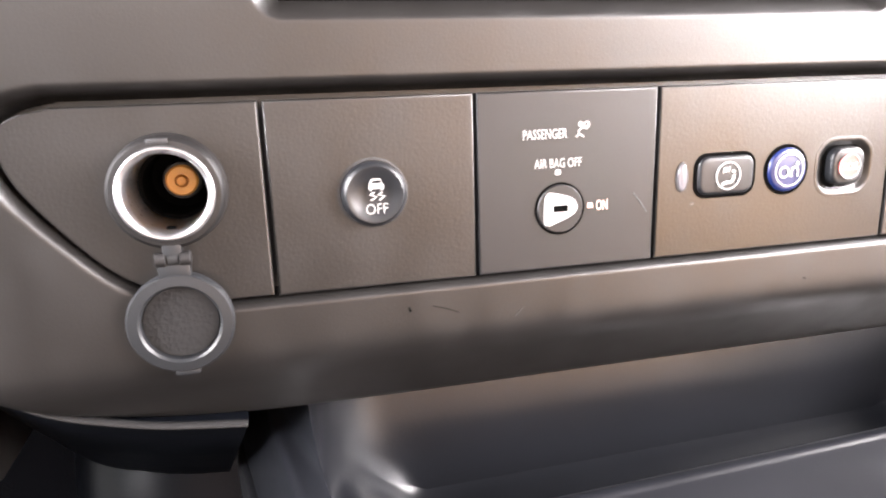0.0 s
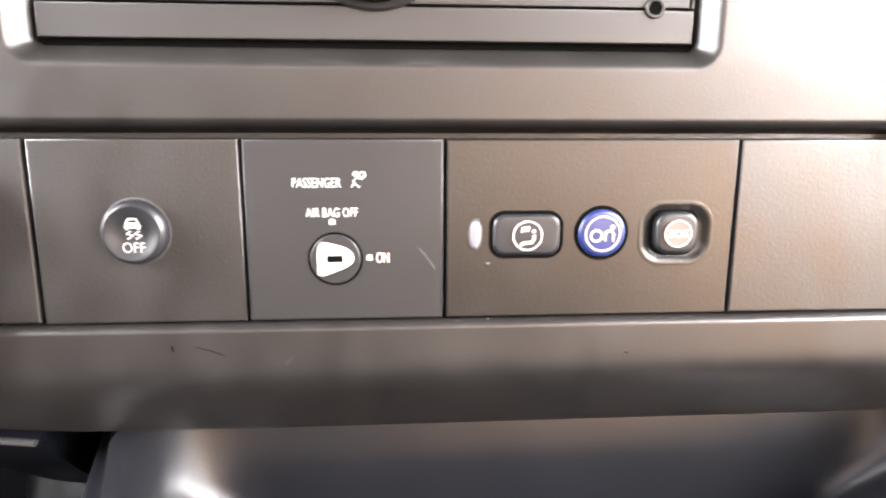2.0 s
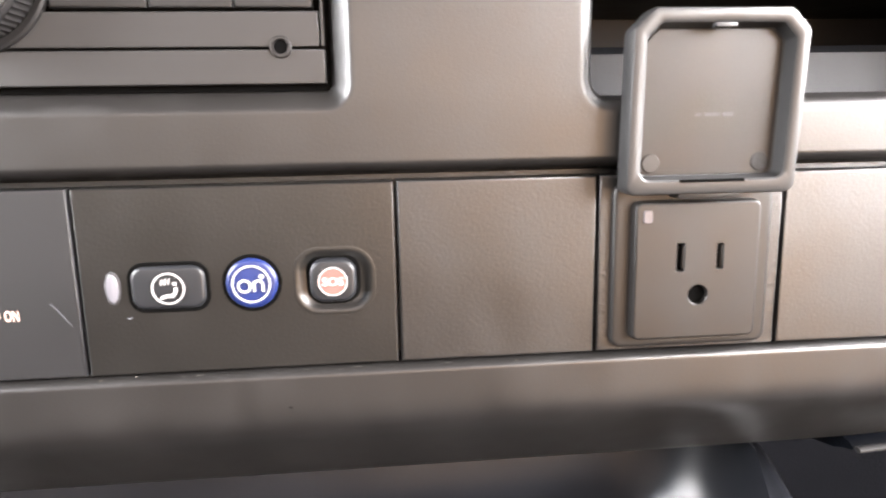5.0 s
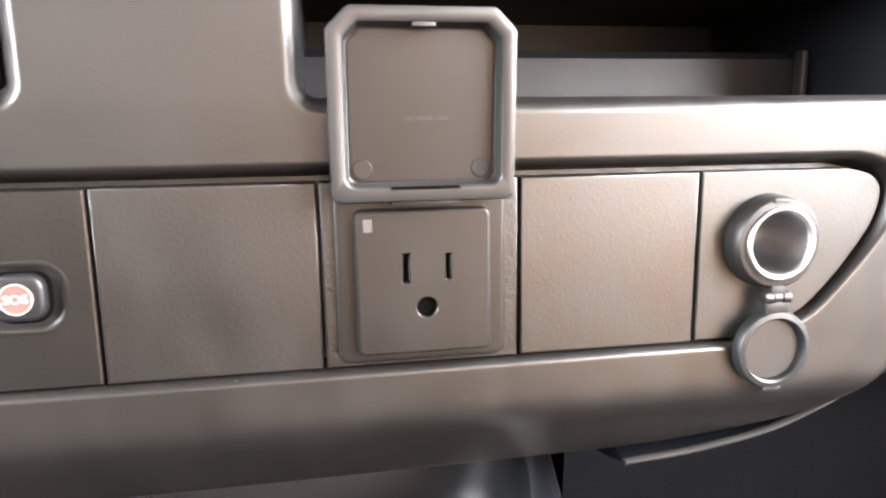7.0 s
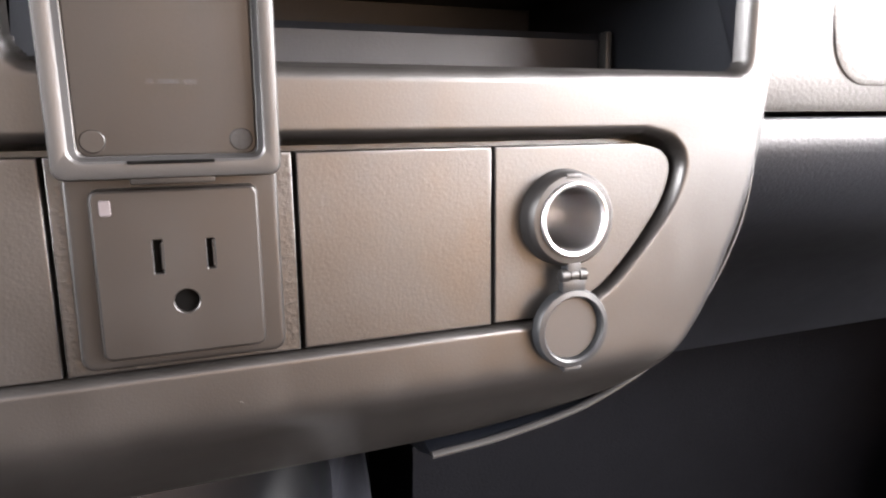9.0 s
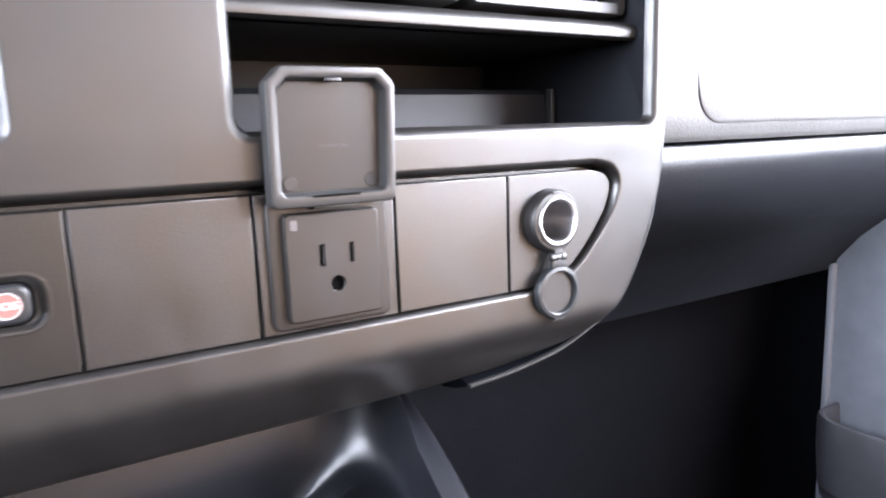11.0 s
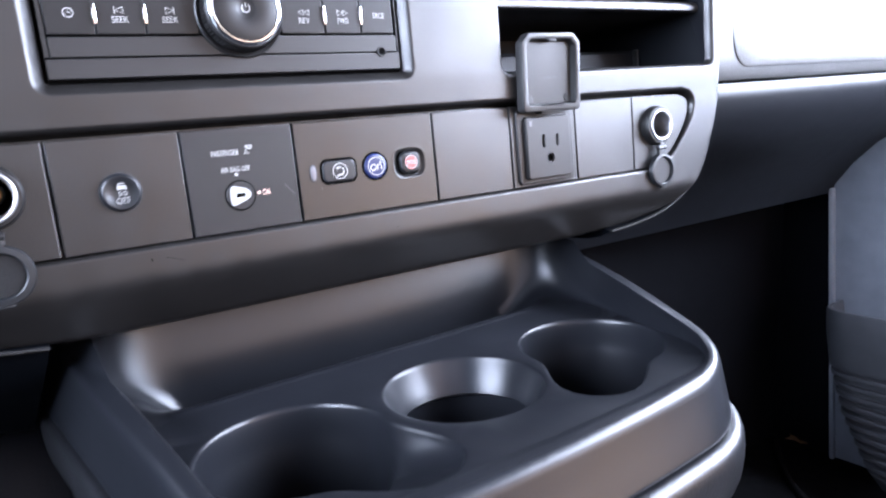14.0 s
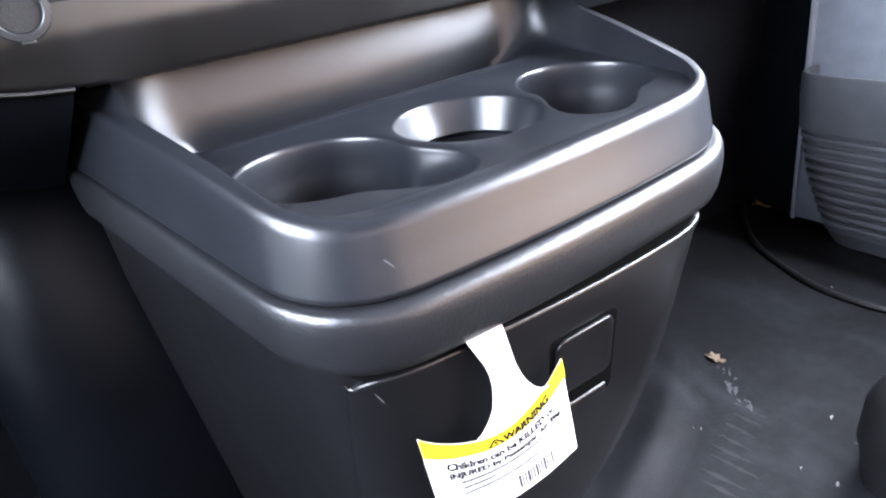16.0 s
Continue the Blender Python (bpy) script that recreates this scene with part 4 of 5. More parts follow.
# volume knob
vx, vz = 0.0957, 0.6560
part("knob_well", lathe([(0.0228, RY + 0.001), (0.0228, RY - 0.0012), (0.0222, RY - 0.0018), (0.0205, RY - 0.0012), (0.0200, RY + 0.001)], vx, vz, 64), KEY_PLASTIC, radio, "round raised collar")
knob = part("volume_knob", lathe([(0.0200, RY), (0.0200, RY - 0.0065), (0.0196, RY - 0.0088), (0.0188, RY - 0.0096), (0.0180, RY - 0.0090)], vx, vz, 64), KEY_PLASTIC, radio, "black ribbed volume knob")
part("chrome_ring", lathe([(0.0188, RY - 0.0090), (0.0190, RY - 0.0106), (0.0186, RY - 0.0120), (0.0174, RY - 0.0132), (0.0164, RY - 0.0133), (0.0161, RY - 0.0110)], vx, vz, 64), CHROME, knob, "chrome ring", 60)
part("knob_face", lathe([(0.0162, RY - 0.0105), (0.0160, RY - 0.0126), (0.0152, RY - 0.0130), (0.0050, RY - 0.0128), (0.0046, RY - 0.0126), (0.0040, RY - 0.0122), (0.0, RY - 0.0120)], vx, vz, 64), KEY_PLASTIC, knob, "slightly dished black face")
part("power_symbol", ribbon([[(vx + 0.0020 * math.sin(radians(a)), vz + 0.0020 * math.cos(radians(a))) for a in range(40, 321, 14)], [(vx, vz + 0.0024), (vx, vz + 0.0004)]], 0.00045, RY - 0.0124), WHITE, knob, "white power symbol")
ribs = bmesh.new()
for k in range(72):
    a = 2 * math.pi * k / 72
    c, s = math.cos(a), math.sin(a)
    v = [ribs.verts.new((vx + r * c - w * s, y, vz + r * s + w * c)) for y in (RY - 0.0010, RY - 0.0086) for r, w in ((0.0199, -0.0006), (0.0204, 0.0), (0.0199, 0.0006))]
    ribs.faces.new((v[0], v[1], v[4], v[3]))
    ribs.faces.new((v[1], v[2], v[5], v[4]))
part("knob_grip", ribs, KEY_PLASTIC, knob, "finely ribbed grip", 20)
# headphone jack
jack = part("aux_jack", lathe([(0.0030, RY + 0.0005), (0.0030, RY - 0.0006), (0.0027, RY - 0.0009), (0.0021, RY - 0.0009), (0.0019, RY - 0.0005), (0.0019, RY + 0.003)], 0.1762, 0.6352), KEY_PLASTIC, radio, "small round headphone jack")
part("jack_hole", lathe([(0.0019, RY - 0.0003), (0.0012, RY - 0.0003), (0.0, RY - 0.00028)], 0.1762, 0.6352, 24), VOID, jack)


# ---- console with cup holders ----
def quad_loop(corners, radii, k=10, m=14):
    """A rounded four-sided outline in plan, always with the same number of points."""
    out = []
    c = [Vector(p) for p in corners]
    tang = []
    for i in range(4):
        a, b, d = c[i - 1], c[i], c[(i + 1) % 4]
        u, w = (a - b).normalized(), (d - b).normalized()
        tang.append((b + u * radii[i], b, b + w * radii[i]))
    for i in range(4):
        p, b, q = tang[i]
        for j in range(k):
            t = j / k
            out.append(p * (1 - t) ** 2 + b * (2 * t * (1 - t)) + q * t * t)
        nxt = tang[(i + 1) % 4][0]
        for j in range(m):
            out.append(q.lerp(nxt, j / m))
    return out


def rim_z(y, x=None):
    s = y - 0.03
    z = 0.4430 + 0.27 * s - 0.25 * s * s
    if x is not None:
        z = min(z + 0.011 * max(0.0, min(1.0, (y - 0.192) / 0.016)), 0.4955)
    return z


TRAY_Z = 0.4448


def tray_z(y):
    return TRAY_Z + 0.035 * (y - 0.06)

FRONT_BOW = 0.008


def plan(fl, fr, br, bl, rf, rb, bow=0.0):
    loop = quad_loop([fl, fr, br, bl], [rf, rf, *(rb if isinstance(rb, tuple) else (rb, rb))])
    x0, x1 = fl[0], fr[0]
    out = []
    for p in loop:
        t = (p.x - (x0 + x1) / 2) / ((x1 - x0) / 2)
        near = max(0.0, 1 - (p.y - fl[1]) / 0.06)
        swell = bow * math.sin(math.pi * max(0.0, min(1.0, (p.y - fr[1]) / (br[1] - fr[1])))) if p.x > 0.2 else 0.0
        out.append(Vector((p.x + swell, p.y - FRONT_BOW * near * max(0.0, 1 - t * t))))
    return out


TRAY = plan((0.036, 0.054), (0.306, 0.060), (0.333, 0.206), (0.014, 0.192), 0.032, (0.050, 0.022), 0.0)
RIM_IN = plan((0.034, 0.042), (0.300, 0.050), (0.3470, 0.2580), (-0.0070, 0.2540), 0.038, (0.062, 0.058))
RIM_OUT = plan((0.026, 0.034), (0.305, 0.044), (0.362, 0.300), (-0.025, 0.300), 0.044, 0.02, 0.008)
SKIRT = plan((0.022, 0.0275), (0.3055, 0.0375), (0.365, 0.302), (-0.030, 0.302), 0.048, 0.02, 0.006)
BAND = plan((0.018, 0.022), (0.309, 0.032), (0.369, 0.304), (-0.033, 0.304), 0.052, 0.02, 0.006)


def seam_z(y):
    return 0.4130 + 0.12 * (y - 0.03)


CUPS = ((0.0735, 0.1210, 0.0455), (0.1720, 0.1250, 0.0440), (0.2715, 0.1285, 0.0447))


def cup_outline(cx, cy, r, lobe):
    """A round hole, with a side lobe for a mug handle where lobe is -1 or 1."""
    pts = []
    n = 64
    for k in range(n):
        a = 2 * math.pi * k / n
        rad = r
        if lobe:
            aim = radians(-53) if lobe > 0 else radians(229)
            d = (a - aim + math.pi) % (2 * math.pi) - math.pi
            rad += 0.037 * math.exp(-(abs(d) / 0.46) ** 2.6)
        pts.append((cx + rad * math.cos(a), cy + rad * math.sin(a)))
    return pts


def console_lid():
    bm = bmesh.new()
    blend = lambda a, b, t: [p.lerp(q, t) for p, q in zip(a, b)]
    loops = [[(p.x, p.y, tray_z(p.y)) for p in TRAY]]
    side = ((0.02, 0.02), (0.03, 0.03), (0.05, 0.06), (0.08, 0.10), (0.12, 0.16), (0.18, 0.27), (0.25, 0.38), (0.45, 0.66), (0.60, 0.78), (0.70, 0.86), (0.82, 0.93), (0.90, 0.965), (0.95, 0.985), (1.0, 1.0))
    back = ((0.018, 0.018), (0.045, 0.036), (0.080, 0.043), (0.115, 0.030), (0.140, -0.01), (0.160, -0.15), (0.20, -0.42), (0.80, -0.46), (0.905, -0.38), (0.902, -0.10), (0.900, 0.18), (0.914, 0.36), (0.942, 0.56), (1.0, 1.0))
    nook = ((0.10, 0.0), (0.20, 0.0), (0.30, 0.004), (0.40, 0.010), (0.50, 0.022), (0.58, 0.04), (0.66, 0.065), (0.75, 0.12), (0.82, 0.19), (0.89, 0.31), (0.94, 0.45), (0.975, 0.62), (0.993, 0.81), (1.0, 1.0))
    ease = lambda v: (lambda q: q * q * (3 - 2 * q))(max(0.0, min(1.0, v)))
    for s, k, n in zip(side, back, nook):
        loop = []
        for p, r in zip(TRAY, RIM_IN):
            w, corner = ease((r.y - 0.175) / 0.05), ease((abs(r.x - 0.168) - 0.115) / 0.045)
            t, h = ((s[i] * (1 - w) + w * (k[i] * (1 - corner) + n[i] * corner)) for i in (0, 1))
            q = p.lerp(r, t)
            loop.append((q.x, q.y, tray_z(p.y) + (max(rim_z(r.y, r.x), tray_z(p.y) + 0.0012) - tray_z(p.y)) * h))
        loops.append(loop)
    for t, dz in ((0.35, 0.0006), (0.65, -0.0004), (0.88, -0.0025), (1.0, -0.0060)):
        loops.append([(p.x, p.y, max(rim_z(r.y, r.x) * (1 - t) + rim_z(p.y) * t, TRAY_Z + 0.0012) + dz) for p, r in zip(blend(RIM_IN, RIM_OUT, t), RIM_IN)])
    for t in (0.25, 0.5, 0.75, 0.95, 1.0):
        loops.append([(p.x, p.y, (rim_z(o.y) - 0.006) * (1 - t) + (seam_z(o.y) + 0.0015) * t) for p, o in zip(blend(RIM_OUT, SKIRT, t), RIM_OUT)])
    loops.append([(p.x, p.y, seam_z(p.y)) for p in blend(SKIRT, RIM_OUT, 0.2)])
    loops.append([(p.x, p.y, seam_z(p.y)) for p in blend(SKIRT, RIM_OUT, 1.6)])
    rows = loft(bm, loops)
    edges = [bm.edges.get((rows[0][i], rows[0][(i + 1) % len(rows[0])])) for i in range(len(rows[0]))]
    for (cx, cy, r), lobe in zip(CUPS, (1, 0, -1)):
        top = cup_outline(cx, cy, r, lobe)
        circle = cup_outline(cx, cy, r, 0)
        deep = 0.100
        rings = [(offset(top, -0.0020), 0.0), (offset(top, -0.0010), -0.0004), (offset(top, -0.0003), -0.0012), (top, -0.0028)]
        if lobe:
            mix = lambda t: [(p[0] * (1 - t) + q[0] * t, p[1] * (1 - t) + q[1] * t) for p, q in zip(top, circle)]
            rings += [(offset(mix(0.05), 0.0003), -0.0052), (offset(mix(0.30), 0.0004), -0.0095), (offset(mix(0.65), 0.0005), -0.0145), (offset(circle, 0.0006), -0.0195), (offset(circle, 0.0008), -0.0206), (offset(circle, 0.0036), -0.045)]
        else:
            rings += [(offset(circle, 0.0050), -0.014), (offset(circle, 0.0070), -0.0195), (offset(circle, 0.0074), -0.0205), (offset(circle, 0.0066), -0.0215), (offset(circle, 0.0030), -0.0240), (offset(circle, 0.0030), -0.045)]
        rings += [(offset(circle, 0.0070 if lobe else 0.0060), -deep), (offset(circle, 0.0140), -deep - 0.002)]
        ring_rows = loft(bm, [[(x, y, tray_z(y) + z) for x, y in poly] for poly, z in rings], True, False, True)
        first = ring_rows[0]
        edges += [bm.edges.get((first[i], first[(i + 1) % len(first)])) for i in range(len(first))]
    bmesh.ops.triangle_fill(bm, edges=edges, use_beauty=True, normal=(0, 0, 1))
    return bm


console = thing("cup_holder_console", (0.16, 0.16, 0.0), "black moulded console with three cup holders on the floor", "console")
part("cup_holder_top", console_lid(), CONSOLE, console, "black tray top with three round cup wells", 50)


def console_band():
    bm = bmesh.new()
    grow = lambda t: [p.lerp(q, t) for p, q in zip(SKIRT, BAND)]
    loops = []
    for t, dz in ((-1.2, -0.0010), (0.1, -0.0010), (0.60, -0.0013), (0.95, -0.0030), (1.15, -0.0065), (1.20, -0.0120), (1.10, -0.0200), (0.85, -0.0270), (0.5, -0.0320), (0.0, -0.0345), (-0.9, -0.0350)):
        loops.append([(p.x, p.y, seam_z(o.y) + dz) for p, o in zip(grow(t), SKIRT)])
    loft(bm, loops)
    return bm


part("padded_band", console_band(), CONSOLE_GRAIN, console, "rounded grained band under the tray", 50)


def body_plan(z):
    """The bin below the band narrows and falls back towards the floor."""
    t = max(0.0, min(1.0, (0.385 - z) / 0.385))
    f = 0.041 + 0.03 * t + 0.10 * t ** 2.5
    l, r = 0.026 + 0.024 * t, 0.300 - 0.075 * t - 0.045 * t * t
    return plan((l, f), (r, f), (0.352 - 0.06 * t, 0.302), (-0.026 + 0.04 * t, 0.302), 0.046, 0.02)


def console_body():
    bm = bmesh.new()
    loops = []
    for k in range(14):
        z = 0.385 * (1 - k / 13)
        loops.append([(p.x, p.y, z if z < 0.36 else z + 0.1 * (p.y - 0.03)) for p in body_plan(z)])
    loft(bm, loops, True, False, True)
    return bm


part("console_body", console_body(), BIN_BLACK, console, "tapering black bin body", 50)


def front_y(x, z):
    t = max(0.0, min(1.0, (0.385 - z) / 0.385))
    f = 0.041 + 0.03 * t + 0.10 * t ** 2.5
    l, r = 0.026 + 0.024 * t, 0.300 - 0.075 * t - 0.045 * t * t
    u = (x - (l + r) / 2) / ((r - l) / 2)
    turn = sum(0.046 * max(0.0, 1 - math.sqrt(max(0.0, d / 0.046))) ** 2 for d in (x - l, r - x))
    return f - FRONT_BOW * max(0.0, 1 - u * u) + turn


def front_point(x, z, proud):
    """A point that stands proud of the bin's front, square to its curve."""
    slope = max(-3.0, min(3.0, (front_y(x + 0.0004, z) - front_y(x - 0.0004, z)) / 0.0008))
    n = math.hypot(slope, 1.0)
    return x + proud * slope / n, front_y(x, z) - proud / n, z


def front_patch(poly, proud, rim=0.0025, rings=6):
    """A panel that follows the bin's curved front."""
    bm = bmesh.new()
    cx, cz = sum(p[0] for p in poly) / len(poly), sum(p[1] for p in poly) / len(poly)
    loops = [[front_point(x, z, -0.004) for x, z in poly]]
    for a, b in ((0.0, 0.75), (0.12, 0.38), (0.40, 0.12), (1.0, 0.0)):
        loops.append([front_point(x, z, proud - rim * b) for x, z in offset(poly, rim * a)])
    inner = offset(poly, rim)
    for k in range(1, rings):
        s = 1 - k / rings
        loops.append([front_point(cx + (x - cx) * s, cz + (z - cz) * s, proud) for x, z in inner])
    loft(bm, loops, True, False, True)
    return bm


DOOR_POLY = [(p.x, p.y) for p in smooth_curve([(0.058, 0.10), (0.11, 0.085), (0.19, 0.085), (0.226, 0.10), (0.246, 0.17), (0.265, 0.26), (0.2845, 0.358), (0.283, 0.3668), (0.272, 0.3680), (0.20, 0.3680), (0.12, 0.3688), (0.085, 0.3690), (0.064, 0.3690), (0.0530, 0.3683), (0.0440, 0.3668), (0.0385, 0.3630), (0.0360, 0.3540), (0.0385, 0.24)], 5, True)]
# Black patch for the door's gap; wider top paints the band's shadow.
part("door_gap", front_patch([(x, z + 0.004 * max(0.0, min(1.0, (z - 0.35) / 0.015))) for x, z in offset(DOOR_POLY, -0.0028)], 0.0018, 0.0006), VOID, console, "black strip for the gap and shade round the bin door", 50)
door = part("bin_door", front_patch(DOOR_POLY, 0.0042, 0.0026), BIN_BLACK, console, "black hinged bin door with a curved top edge", 50)
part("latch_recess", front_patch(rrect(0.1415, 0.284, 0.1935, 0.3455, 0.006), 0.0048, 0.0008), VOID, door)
part("latch_paddle", front_patch(rrect(0.1450, 0.304, 0.1885, 0.3435, 0.006), 0.0070, 0.0014), BIN_BLACK, door, "raised black latch paddle")
part("latch_lip", front_patch(rrect(0.1450, 0.2840, 0.1885, 0.2925, 0.003), 0.0065, 0.0025), BIN_BLACK, door)
for pts, w in (([(0.0520, 0.4335), (0.0560, 0.4290)], 0.0004), ([(0.0440, 0.3600), (0.0472, 0.3535)], 0.0003)):
    yy = 0.0245 if pts[0][1] > 0.4 else front_y(0.0456, 0.357) - 0.0046
    part("scratch", ribbon([pts], w, yy, 0.0002), SMEAR, console, "pale scratch")


# ---- warning tag on the bin ----
def tag_point(u, v):
    """u across (0 to 1), v down (0 to 1) on the curled shield of the tag."""
    x = 0.0520 + 0.0910 * u + 0.006 * v
    z = 0.3395 - 0.0015 * u - 0.0640 * v - 0.018 * math.sin(math.pi * min(1.0, u * 1.02)) ** 0.8 * (1 - v) ** 1.5
    y = 0.0262 - 0.005 * math.sin(math.pi * u) - 0.002 * v
    return x, y, z


def tag_strip(v0, v1, proud, u0=0.0, u1=1.0, nu=22, nv=8):
    bm = bmesh.new()
    loops = []
    for j in range(nv + 1):
        v = v0 + (v1 - v0) * j / nv
        row = []
        for i in range(nu + 1):
            x, y, z = tag_point(u0 + (u1 - u0) * i / nu, v)
            row.append((x, y - proud, z))
        loops.append(row)
    loft(bm, loops, False)
    return bm


tag = thing("warning_tag", (0.10, 0.03, 0.37), "white and yellow paper warning tag hanging from the bin door", "warning tag")
part("tag_sheet", tag_strip(0.0, 1.0, 0.0), PAPER, tag, "curled white paper shield", 60)
part("tag_header", tag_strip(0.0, 0.185, 0.0009), YELLOW, tag, "yellow header band", 60)
neck = bmesh.new()
left = smooth_curve([(0.0835, 0.3830), (0.0845, 0.3785), (0.0890, 0.3690), (0.0935, 0.3590), (0.0955, 0.3490), (0.0950, 0.3400), (0.0925, 0.3320), (0.0860, 0.3245), (0.0790, 0.3215)], 5)
right = smooth_curve([(0.1050, 0.3830), (0.1060, 0.3785), (0.1078, 0.3700), (0.1095, 0.3610), (0.1115, 0.3520), (0.1145, 0.3440), (0.1185, 0.3370), (0.1240, 0.3315), (0.1310, 0.3290)], 5)
neck_rows = []
for k, (a, b) in enumerate(zip(left, right)):
    s = k / (len(left) - 1)
    y = 0.0290 - 0.0045 * min(1.0, s / 0.12) - 0.0022 * max(0.0, s - 0.12) / 0.88
    neck_rows.append([(a.x, y, a.y), ((a.x + b.x) / 2, y - 0.0004, (a.y + b.y) / 2), (b.x, y, b.y)])
end = []
for k in range(3):
    x, y, z = tag_point(0.29 + 0.56 * k / 2, 0.04)
    end.append((x, y - 0.0003, z))
neck_rows.append(end)
loft(neck, neck_rows, False)
part("tag_neck", neck, PAPER, tag, "narrow paper neck", 60)


def tag_text(text, u0, u1, v0, v1, proud=0.0020):
    bm = letters(text, 0.0, 1.0, 0.0, 1.0, 0.0, 0.0, 0.05)
    for vert in bm.verts:
        x, y, z = tag_point(u0 + (u1 - u0) * vert.co.x, v1 + (v0 - v1) * vert.co.z)
        vert.co = (x, y - proud, z)
    return bm


part("tag_heading", tag_text("WARNING", 0.47, 0.83, 0.035, 0.155), INK, tag, "black heading")
part("tag_text", tag_text("Children can be KILLED or", 0.10, 0.86, 0.225, 0.320), INK, tag, "bold black line of text")
part("tag_text", tag_text("INJURED by Passenger Air Bag", 0.10, 0.90, 0.350, 0.445), INK, tag, "bold black line of text")
triangle = ribbon([[(0.37, 0.140), (0.47, 0.140)], [(0.47, 0.140), (0.42, 0.035)], [(0.42, 0.035), (0.37, 0.140)], [(0.42, 0.07), (0.42, 0.115)]], 0.016, 0.0, 0.0)
for vert in triangle.verts:
    x, y, z = tag_point(vert.co.x, vert.co.z)
    vert.co = (x, y - 0.0020, z)
part("warning_triangle", triangle, INK, tag, "small black triangle symbol")
for v, u1 in ((0.495, 0.74), (0.565, 0.38), (0.635, 0.72)):
    part("text_bar", tag_strip(v, v + 0.034, 0.0006, 0.16, u1, 14, 1), SMEAR, tag)
for k in range(13):
    u = 0.50 + 0.022 * k
    part("barcode_bar", tag_strip(0.76, 0.93, 0.0006, u, u + (0.008 if k % 3 else 0.014), 1, 3), INK, tag)


# ---- footwell, door and cabin ----
floor = box(-0.86, 1.30, -1.32, 0.95, -0.05, 0.0)
solid("floor", floor, RUBBER, "black rubber van floor mat with dusty scuffs", "floor", kind="structure")


def engine_cover():
    bm = bmesh.new()
    loops = []
    for z, l, r, f in ((0.0, -0.40, 0.40, 0.300), (0.10, -0.40, 0.415, 0.302), (0.24, -0.40, 0.42, 0.305), (0.31, -0.40, 0.415, 0.314), (0.38, -0.40, 0.41, 0.336), (0.44, -0.40, 0.385, 0.365), (0.475, -0.40, 0.35, 0.395), (0.485, -0.38, 0.33, 0.42)):
        loops.append([(p.x, p.y, z) for p in quad_loop([(l + 0.27, f), (r, f + 0.05), (r - 0.02, 0.80), (l + 0.22, 0.80)], [0.09, 0.10, 0.05, 0.05])])
    loft(bm, loops, True, True, True)
    return bm


solid("engine_cover", engine_cover(), COVER, "moulded engine cover behind the console, darkened for shade", "engine cover", kind="structure", angle=50)
solid("kick_panel", extrude_x([(0.372, 0.0), (0.372, 0.60), (0.62, 0.60), (0.62, 0.0)], [1.046, 1.059]), FOOTWELL, "footwell side panel, darkened for shade", "kick panel", kind="structure")
solid("toe_board", extrude_x([(0.500, 0.0), (0.470, 0.445), (0.62, 0.445), (0.62, 0.0)], [0.45, 1.0455]), FOOTWELL, "carpeted toe board under the glove box, darkened for shade", "toe board", kind="structure")
solid("firewall", box(-0.86, 1.04, 0.62, 0.66, 0.0, 0.85), FOOTWELL, "front bulkhead of the footwell, darkened for shade", "bulkhead", kind="structure")


def mat_edge():
    path = smooth_curve([(1.02, 0.475, 0.004), (0.965, 0.435, 0.004), (0.895, 0.365, 0.004), (0.845, 0.270, 0.004), (0.828, 0.20, 0.004), (0.838, 0.10, 0.004), (0.86, -0.05, 0.004), (0.87, -0.30, 0.004)], 6)
    bm = bmesh.new()
    loops = []
    for i, p in enumerate(path):
        a, b = path[max(i - 1, 0)], path[min(i + 1, len(path) - 1)]
        t = (b - a).normalized()
        n = Vector((-t.y, t.x, 0))
        loops.append([p + n * (0.005 * math.cos(q)) + Vector((0, 0, 0.0045 * math.sin(q))) for q in [2 * math.pi * k / 10 for k in range(10)]])
    loft(bm, loops, True, True, True)
    return bm


solid("mat_edge", mat_edge(), SEAT, "raised black rubber edge of the floor mat", "trim", kind="structure")


def leaf(name, at, size, turn, material, colour):
    bm = bmesh.new()
    edge = [(0, -1), (0.35, -0.7), (0.25, -0.35), (0.7, -0.2), (0.4, 0.1), (0.5, 0.55), (0.15, 0.5), (0, 1), (-0.2, 0.45), (-0.55, 0.4), (-0.35, 0.05), (-0.65, -0.3), (-0.2, -0.4), (-0.3, -0.75)]
    c, s = math.cos(turn), math.sin(turn)
    rim = [bm.verts.new((at[0] + size * (u * c - v * s), at[1] + size * (u * s + v * c), at[2] + size * (0.15 + 0.35 * u * u + 0.2 * math.sin(3 * v)))) for u, v in edge]
    mid = bm.verts.new((at[0], at[1], at[2] + 0.1 * size))
    for i in range(len(rim)):
        bm.faces.new((mid, rim[i], rim[(i + 1) % len(rim)]))
    bmesh.ops.solidify(bm, geom=bm.faces[:], thickness=0.0005)
    return solid(name, bm, material, "small curled dry %s leaf on the floor" % colour, "leaf", "dry leaves")


leaf("dry_leaf", (1.040, 0.450, 0.004), 0.020, 0.6, LEAF, "brown")
leaf("dry_leaf", (1.075, 0.462, 0.004), 0.022, 1.9, LEAF, "brown")
leaf("dry_leaf", (0.590, 0.232, 0.001), 0.014, 0.3, LEAF_TAN, "tan")


